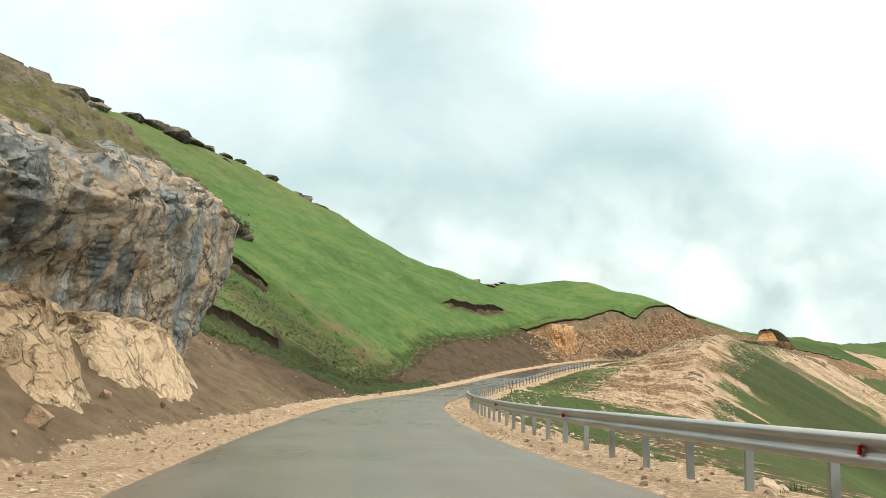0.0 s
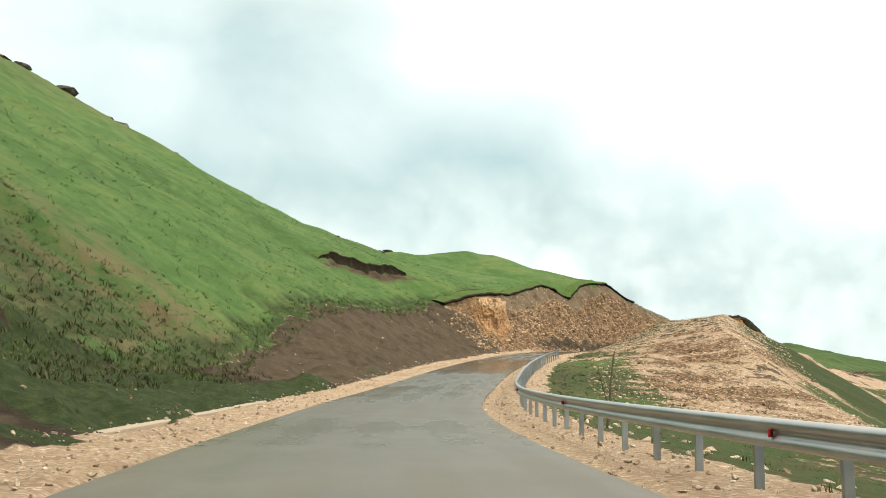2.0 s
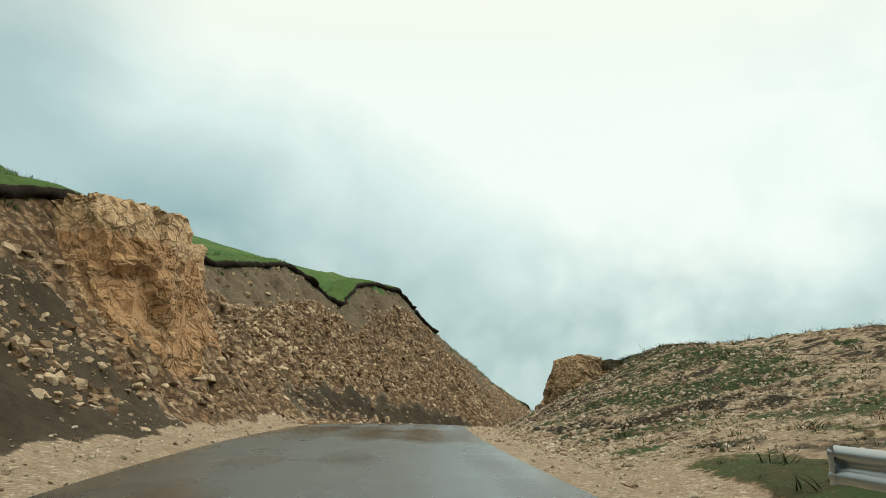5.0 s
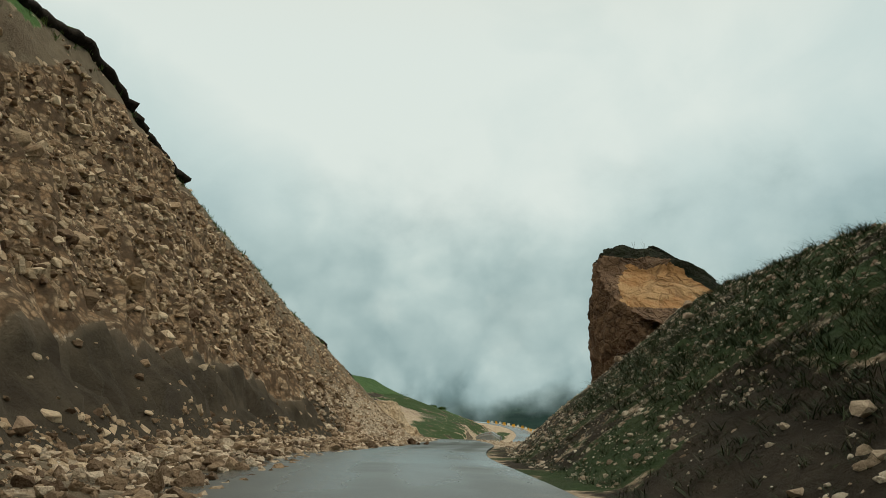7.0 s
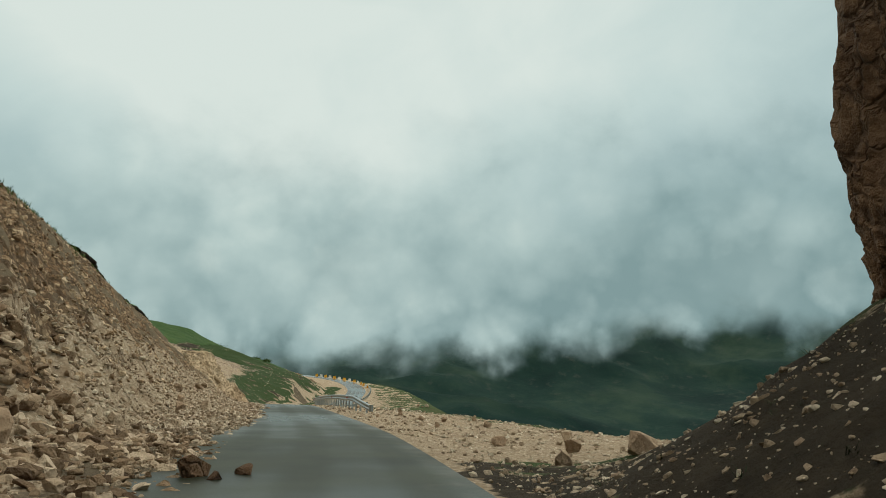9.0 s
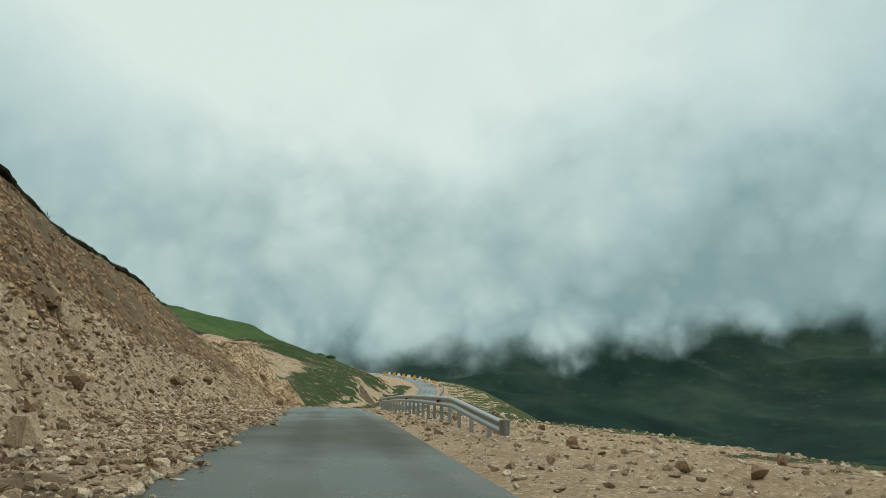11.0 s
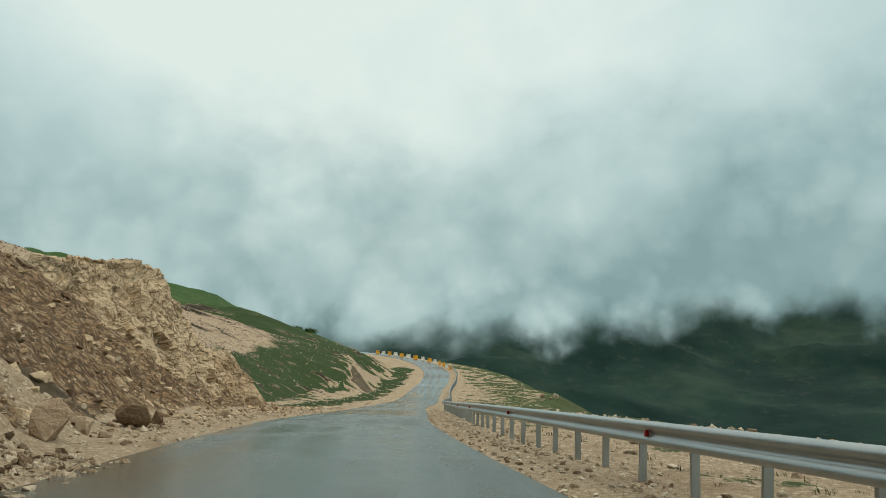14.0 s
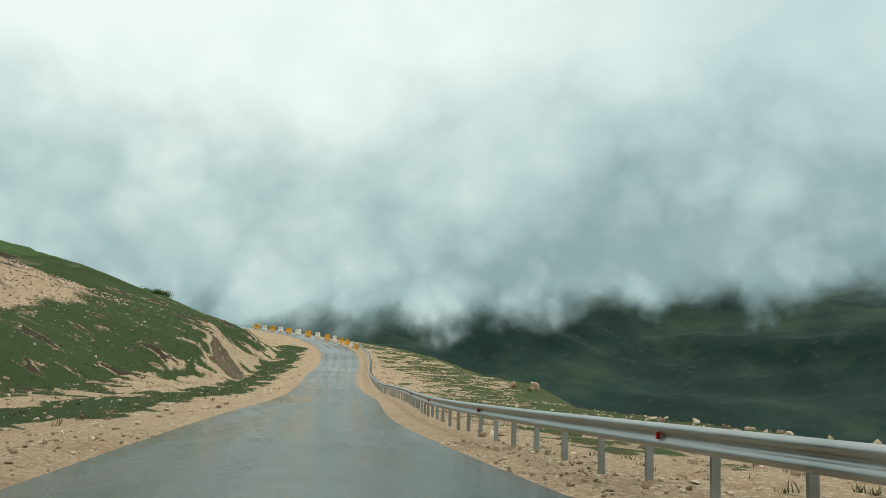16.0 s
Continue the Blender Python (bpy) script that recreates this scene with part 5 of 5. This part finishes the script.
def lip_spots(s0, s1, n, size):
    out = []
    for _ in range(n):
        s = rng.uniform(s0, s1)
        out.append((on_ground(s, -float(along(CUT, s, 1)) - rng.uniform(-0.6, 1.6)), rng.uniform(*size)))
    return out


blades("turf_tufts", lip_spots(40, 335, 4200, (0.08, 0.28)) + spots(9000, 36, 200, lambda: -12 - 34 * rng.random() ** 1.4, (0.08, 0.24)), TURF, "green grass tufts on the slope above the cut", "grass", 10, 1.2, 0.05)
blades("scrub_tufts", spots(4200, 82, 105, lambda: -8 - 26 * rng.random() ** 1.3, (0.08, 0.3)) + spots(1500, 40, 84, lambda: -9 - 8 * rng.random(), (0.06, 0.2)), SCRUB, "olive scrub tufts on the eroded hillside", "weeds", 9, 1.6, 0.06)
blades("dry_weeds", spots(1500, 20, 125, lambda: -U(5.0, 16), (0.04, 0.14)) + spots(1800, 0, 180, lambda: U(5.0, 13), (0.06, 0.2)) + spots(1500, 385, 545, lambda: -U(5.5, 22), (0.08, 0.25)), STRAW, "dry and green weeds along the verge", "weeds", 14, 1.1, 0.035)
blades("bank_growth", spots(1200, 186, 200, lambda: U(4.3, 14), (0.06, 0.2)) + spots(8500, 197, 226, lambda: U(5.2, 13), (0.07, 0.2)) + spots(2400, 197, 222, lambda: U(3.5, 7.5), (0.05, 0.16)) + spots(350, 218, 243, lambda: U(4.3, 13), (0.05, 0.14)) + spots(1800, 100, 186, lambda: U(5.5, 20), (0.08, 0.26)), BRAMBLE, "dark low growth and dead stalks on the earth bank", "weeds", 18, 3.4, 0.03)
blades("terrace_weeds", spots(3500, 285, 420, lambda: U(5.6, 20), (0.06, 0.2)) + spots(1200, 420, 545, lambda: U(6, 22), (0.06, 0.22)), STRAW, "tufts of weeds on the gravel terrace", "weeds", 12, 1.1, 0.04)


# ---- bare saplings and shrubs ----
def stalk_mesh(name, height, forks, seed):
    """A bare sapling: a tapered stem with forking twigs."""
    r = random.Random(seed)
    vs, fs = [], []

    def limb(p, way, length, rad, depth):
        q, n = Vector(p), 4
        rings = []
        for i in range(n + 1):
            w = way.normalized()
            u = w.orthogonal().normalized()
            v = w.cross(u)
            k = rad * (1 - 0.75 * i / n)
            rings.append(len(vs))
            for c in range(4):
                vs.append(q + (u * math.cos(c * 1.57) + v * math.sin(c * 1.57)) * k)
            if i < n:
                if depth > 0 and i > 0 and r.random() < forks:
                    limb(q, way + Vector((r.uniform(-1, 1), r.uniform(-1, 1), r.uniform(0, 0.6))), length * r.uniform(0.35, 0.6), k * 0.7, depth - 1)
                way = way + Vector((r.uniform(-0.15, 0.15), r.uniform(-0.15, 0.15), 0.03))
                q = q + way.normalized() * length / n
        for a, b in zip(rings, rings[1:]):
            for c in range(4):
                fs.append((a + c, a + (c + 1) % 4, b + (c + 1) % 4, b + c))

    limb((0, 0, -0.1), Vector((0.12, 0.05, 1)), height, height * (0.018 if height > 2 else 0.014), 1 if height > 2 else 2)
    return mesh_of(name, vs, fs, TWIG)


for k, (s, d, h) in enumerate(((85.2, 6.1, 2.4), (112, 6.6, 1.1), (142, 6.4, 1.3), (146, 6.8, 1.5), (149, 6.2, 1.0), (151, 7.5, 1.4), (210, 12.2, 1.6), (219, 12.4, 1.3), (222, 12.0, 0.9), (203, 11.6, 1.2), (236.0, 8.9, 0.7), (235.5, 9.2, 0.6), (168, 19, 1.0), (160, 18, 0.9))):
    o = new("sapling", stalk_mesh("sapling", h, 0.75, k))
    p = on_ground(s, d)
    o.location, o.rotation_euler = p, (0, 0, k)
    if s > 235:
        o.location.z = float(place(s, d, 8.1)[2])
    tagged(o, "thin bare sapling without leaves on the bank", "sapling", "bare saplings along the bank")


def shrub(s, d, size, material, label, seed):
    """A low shrub: many small leaves round short twigs."""
    r = np.random.default_rng(seed)
    p0 = np.array(on_ground(s, d))
    root = new("shrub")
    root.location = p0
    tagged(root, label, "shrub", "shrubs on the slope")
    bpy.context.view_layer.update()
    t = stalk_mesh("twigs", size * 0.9, 0.95, seed)
    o = part("twigs", t, root)
    o.matrix_parent_inverse = Matrix()
    vs, fs = [], []
    for _ in range(1500):
        c = r.normal(size=3) * (0.36, 0.36, 0.2) * size + (0, 0, 0.38 * size)
        c[2] = max(c[2], 0.02)
        u, v = r.normal(size=3), r.normal(size=3)
        u, v = u / np.linalg.norm(u) * size * 0.05, v / np.linalg.norm(v) * size * 0.045
        n = len(vs)
        vs += [c - u, c + v, c + u, c - v]
        fs.append((n, n + 1, n + 2, n + 3))
    o = part("leaves", mesh_of("leaves", vs, fs, material), root)
    o.matrix_parent_inverse = Matrix()


GREY_LEAF = leaf_material("grey_brown_twigs", (0.07, 0.062, 0.052), (0.12, 0.105, 0.085), (0.17, 0.15, 0.12))
for k, (s, d, z) in enumerate(((113.2, -39.8, 3.4), (115.5, -38.2, 3.0), (111.2, -41, 2.8), (117.2, -37.2, 2.2))):
    shrub(s, d, z, GREY_LEAF, "leafless grey-brown shrub among rocks on the slope", 60 + k)
for k, (s, d, z) in enumerate(((560, -27, 1.6), (566, -28, 1.3), (572, -26, 1.5), (590, -30, 2.2), (548, -30, 1.2))):
    shrub(s, d, z, TURF, "small green shrub on the crest of the hill", 80 + k)

# ---- low concrete gutter edge on the uphill side ----


def kerb_run(s0, s1, k):
    st = np.linspace(s0, s1, 14)
    col = [(-4.95, -0.2), (-4.95, 0.10), (-4.91, 0.12), (-4.74, 0.12), (-4.70, 0.09), (-4.70, -0.2)]
    v = []
    for s in st:
        for d, h in col:
            x, y, z = place(s, d + 0.03 * math.sin(s * 0.9 + k), h)
            v.append((float(x), float(y), float(z)))
    n = len(col)
    f = [(i * n + j, (i + 1) * n + j, (i + 1) * n + j + 1, i * n + j + 1) for i in range(len(st) - 1) for j in range(n - 1)]
    f += [tuple(range(n)), tuple(range((len(st) - 1) * n, len(st) * n))[::-1]]
    o = new("gutter_edge", mesh_of("gutter_edge", v, f, CONCRETE))
    tagged(o, "low worn concrete gutter edge half buried in gravel", "kerb", "gutter edges on the uphill verge")


for k, s in enumerate(np.arange(44, 88, 6.0)):
    kerb_run(float(s), float(s) + 5.95, k)

# ---- the turf that hangs over the cut ----


def turf_lip(s0, s1, reach, thick):
    ss = np.arange(s0, s1, 0.35)
    v, n = [], 7
    for s in ss:
        td = float(along(CUT, s, 1))
        w = 0.5 + 0.5 * noise.noise((s * 0.5, 3, 1)) + 0.5 * noise.noise((s * 1.9, 9, 1))
        r = reach * max(0.15, w)
        g = on_ground(s, -td - 0.9).z - float(place(s, 0)[2])
        g0 = g - 0.25
        t = thick * max(0.3, 0.7 + 0.5 * noise.noise((s * 0.9, 5, 2)))
        for d, h in ((-td - 1.6, g + 0.25), (-td - 0.6, g + 0.14), (-td + r * 0.6, g0 + 0.1), (-td + r, g0 - 0.15 * t), (-td + r * 0.9, g0 - 0.6 * t), (-td + r * 0.3, g0 - t), (-td - 0.9, g0 - t - 0.5)):
            x, y, z = place(s, d, h + 0.08 * noise.noise((s * 2.2, d * 2, 0)))
            v.append((float(x), float(y), float(z)))
    f = [(i * n + j, i * n + j + 1, (i + 1) * n + j + 1, (i + 1) * n + j) for i in range(len(ss) - 1) for j in range(n - 1)]
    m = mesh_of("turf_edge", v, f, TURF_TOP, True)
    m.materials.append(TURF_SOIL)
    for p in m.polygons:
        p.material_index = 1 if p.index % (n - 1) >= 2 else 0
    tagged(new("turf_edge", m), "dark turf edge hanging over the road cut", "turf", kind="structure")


def turf_materials():
    k = Mat("turf_top", 0.95, 0.15)
    n = k.noise(4, 6, 0.7)
    a = k.done(k.ramp(n, (0.3, (0.04, 0.075, 0.02)), (0.7, (0.085, 0.15, 0.035))), n, 0.08)
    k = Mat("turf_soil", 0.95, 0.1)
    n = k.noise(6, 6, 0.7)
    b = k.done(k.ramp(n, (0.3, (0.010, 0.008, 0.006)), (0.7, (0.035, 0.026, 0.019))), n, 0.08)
    k = Mat("bare_slope_soil", 0.95, 0.1)
    n, w = k.noise(3, 7, 0.72), k.noise(9, 5, 0.7)
    return a, b, k.done(k.mix(k.step(w, 0.55, 0.7, 0, 0.6), k.ramp(n, (0.3, (0.018, 0.015, 0.010)), (0.7, (0.058, 0.047, 0.032))), (0.04, 0.055, 0.022)), n, 0.1)


TURF_TOP, TURF_SOIL, BARE_SOIL = turf_materials()


def ledge(path, face, drop, name="turf_edge"):
    """A torn edge of turf across the slope: path of (station, distance), facing (station, distance)."""
    v, n = [], 6
    for i, (s, e) in enumerate(path):
        w = 0.6 + 0.5 * noise.noise((i * 0.21, 4, 2)) + 0.35 * noise.noise((i * 0.9, 1, 6))
        taper = min(1.0, i / 8, (len(path) - 1 - i) / 8)
        for k, (out, up) in enumerate(((-0.9, -0.1), (-0.3, 0.10), (0.2 + 0.2 * w, 0.10), (0.3 + 0.2 * w, -0.06 - 0.06 * w), (0.22 + 0.15 * w, -drop * 0.6), (0.5, -drop))):
            q = on_ground(s + face[0] * out, -(e + face[1] * out))
            top = on_ground(s - face[0] * 0.5, -(e - face[1] * 0.5)).z
            z = q.z + up if k < 2 else top + up * w * taper - (1 - taper) * 0.4
            if k == 5:
                z = q.z - 0.25
            v.append((q.x, q.y, z))
    f = [(i * n + j, i * n + j + 1, (i + 1) * n + j + 1, (i + 1) * n + j) for i in range(len(path) - 1) for j in range(n - 1)]
    m = mesh_of(name, v, f, TURF_TOP, True)
    m.materials.append(BARE_SOIL)
    for p in m.polygons:
        p.material_index = 1 if p.index % (n - 1) >= 2 else 0
    tagged(new(name, m), "torn dark turf edge of an eroded step in the grass slope", "turf", kind="structure")


def wobble(a, k):
    return 0.5 * noise.noise((a * 0.35, k, 0)) + 0.35 * noise.noise((a * 1.1, k, 5))


ledge([(s, float(lip_line(s)) + 0.7 + wobble(s, 1)) for s in np.arange(38, 82, 0.35)], (-0.35, -0.94), 0.38)
ledge([(103.7 + wobble(e, 2), e) for e in np.arange(25, 47, 0.35)], (-1.0, 0.0), 0.3)
ledge([(s, 21.6 - 0.3 * (s - 157) + wobble(s, 3)) for s in np.arange(154.5, 170, 0.35)], (0.0, -1.0), 0.4)
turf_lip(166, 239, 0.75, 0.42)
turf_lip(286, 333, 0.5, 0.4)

# ---- the valley and the mountains beyond it ----


def far_mountains():
    k = Mat("hazy_mountain_grass", 0.95, 0.1)
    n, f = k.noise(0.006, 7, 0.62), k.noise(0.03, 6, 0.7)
    # blue-teal tone of distant haze is mixed into the green of the slopes
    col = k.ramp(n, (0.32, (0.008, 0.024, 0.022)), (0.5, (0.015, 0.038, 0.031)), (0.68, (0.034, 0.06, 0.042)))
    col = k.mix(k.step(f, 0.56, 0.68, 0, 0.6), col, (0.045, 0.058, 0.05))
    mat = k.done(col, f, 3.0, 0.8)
    cx, cy = 150.0, 250.0
    rr = np.r_[np.linspace(230, 900, 26), np.linspace(930, 3000, 110), np.linspace(3050, 4300, 18)]
    aa = np.radians(np.linspace(-30, 215, 260))
    v = []
    for r in rr:
        for a in aa:
            x, y = cx + math.sin(a) * r, cy + math.cos(a) * r
            base = np.interp(r, [230, 420, 900, 1300, 2000, 2800, 4300], [-75, -120, -215, -150, 40, 240, 480])
            ridge = noise.ridged_multi_fractal((x * 0.0011, y * 0.0011, 0.3), 0.9, 2.1, 6, 0.9, 2.0)
            w = np.interp(r, [230, 900, 1300, 2200], [0.1, 0.25, 0.55, 1.0])
            left = np.clip((math.degrees(a) - 20) / 40, 0.0, 1.0) if a < 3.0 else np.clip((215 - math.degrees(a)) / 30, 0, 1)
            z = base * (0.35 + 0.65 * left) - (1 - left) * 60 + w * (ridge - 1.0) * 110
            v.append((x, y, z))
    n = len(aa)
    f = [(i * n + j, i * n + j + 1, (i + 1) * n + j + 1, (i + 1) * n + j) for i in range(len(rr) - 1) for j in range(n - 1)]
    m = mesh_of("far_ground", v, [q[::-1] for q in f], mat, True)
    tagged(new("far_ground", m), "dark green mountain slopes across the valley", "mountains", kind="structure")
    # plain ground below and behind, out to the horizon
    ring = [(cx + math.sin(a) * r, cy + math.cos(a) * r, z) for r, z in ((150, -60), (700, -230), (4700, -260)) for a in np.linspace(0, 2 * math.pi, 65)[:-1]]
    f = [(i * 64 + j, i * 64 + (j + 1) % 64, (i + 1) * 64 + (j + 1) % 64, (i + 1) * 64 + j) for i in range(2) for j in range(64)] + [tuple(range(64))]
    tagged(new("valley_floor", mesh_of("valley_floor", ring, f, mat, True)), "green valley floor far below the road", "ground", kind="structure")


far_mountains()


def cloud_bank(radius, low, rise, high, seed, density):
    """A far bank of cloud against the mountains: bright billows, ragged below, thinning out above."""
    k = Mat("cloud_bank", 1.0, 0.0)
    sep = k.n.new("ShaderNodeSeparateXYZ")
    k.l.new(k.pos, sep.inputs[0])
    x, y, z = sep.outputs
    shift = k.n.new("ShaderNodeVectorMath")
    shift.operation = "ADD"
    shift.inputs[1].default_value = (seed * 310.0, seed * 170.0, 60.0)
    k.l.new(k.pos, shift.inputs[0])
    bend = k.n.new("ShaderNodeTexNoise")
    bend.inputs["Scale"].default_value, bend.inputs["Detail"].default_value = 0.006, 5.0
    k.l.new(shift.outputs[0], bend.inputs["Vector"])
    warp = k.n.new("ShaderNodeVectorMath")
    warp.operation, warp.inputs[1].default_value = "MULTIPLY_ADD", (150.0, 150.0, 110.0)
    k.l.new(bend.outputs["Color"], warp.inputs[0])
    k.l.new(shift.outputs[0], warp.inputs[2])
    puff = k.n.new("ShaderNodeTexVoronoi")
    puff.feature, puff.normalize = "SMOOTH_F1", True
    for nm, v in (("Scale", 0.0062), ("Detail", 2.5), ("Roughness", 0.45), ("Lacunarity", 2.1), ("Smoothness", 0.6)):
        puff.inputs[nm].default_value = v
    k.l.new(warp.outputs[0], puff.inputs["Vector"])
    billow = k.math("SUBTRACT", 1.0, puff.outputs["Distance"])
    n1, n2 = k.noise(0.0030, 8, 0.54, vec=shift.outputs[0]), k.noise(0.0045, 9, 0.52, stretch=(1, 1, 1.3), vec=shift.outputs[0])
    # the bank's foot climbs towards the head of the valley
    turn = k.math("ARCTAN2", k.math("SUBTRACT", x, 150.0), k.math("SUBTRACT", y, 250.0))
    foot = k.step(turn, radians(50), radians(95), low, low + rise)
    lump = k.math("ADD", k.math("MULTIPLY", k.math("SUBTRACT", n1, 0.5), 230.0), k.math("MULTIPLY", k.math("SUBTRACT", billow, 0.7), 270.0))
    over = k.math("SUBTRACT", k.math("ADD", z, lump), foot)
    a = k.math("MULTIPLY", k.step(over, -5.0, 80.0, 0, density), k.step(k.math("ADD", z, k.math("MULTIPLY", k.math("SUBTRACT", n2, 0.5), 420.0)), high * 0.35, high, 1, 0))
    lit = k.math("ADD", k.math("MULTIPLY", k.math("SUBTRACT", billow, 0.66), 1.05), k.math("ADD", k.math("MULTIPLY", n2, 0.5), k.step(over, 0.0, 300.0, 0.22, 0.34)))
    lit = k.math("ADD", lit, k.step(turn, radians(48), radians(78), -0.04, -0.21))
    col = k.ramp(lit, (0.36, (0.33, 0.44, 0.455)), (0.50, (0.50, 0.61, 0.615)), (0.64, (0.66, 0.76, 0.75)), (0.80, (0.88, 0.94, 0.90)))
    em, tr, mx = k.n.new("ShaderNodeEmission"), k.n.new("ShaderNodeBsdfTransparent"), k.n.new("ShaderNodeMixShader")
    k.l.new(col, em.inputs[0])
    k.l.new(a, mx.inputs[0])
    k.l.new(tr.outputs[0], mx.inputs[1])
    k.l.new(em.outputs[0], mx.inputs[2])
    k.l.new(mx.outputs[0], next(n for n in k.n if n.type == "OUTPUT_MATERIAL").inputs[0])
    aa, zz = np.radians(np.linspace(-35, 215, 90)), np.linspace(low - 160, high + 60, 12)
    v = [(150 + math.sin(a_) * radius, 250 + math.cos(a_) * radius, z_) for z_ in zz for a_ in aa]
    f = [(i * 90 + j, i * 90 + j + 1, (i + 1) * 90 + j + 1, (i + 1) * 90 + j) for i in range(11) for j in range(89)]
    o = new("cloud_bank", mesh_of("cloud_bank", v, f, k.m, True))
    tagged(o, "grey-white cloud lying against the far mountains", "clouds", kind="structure")


cloud_bank(1900, 30, 110, 620, 1, 1.0)
cloud_bank(1500, 80, 110, 380, 4, 0.7)
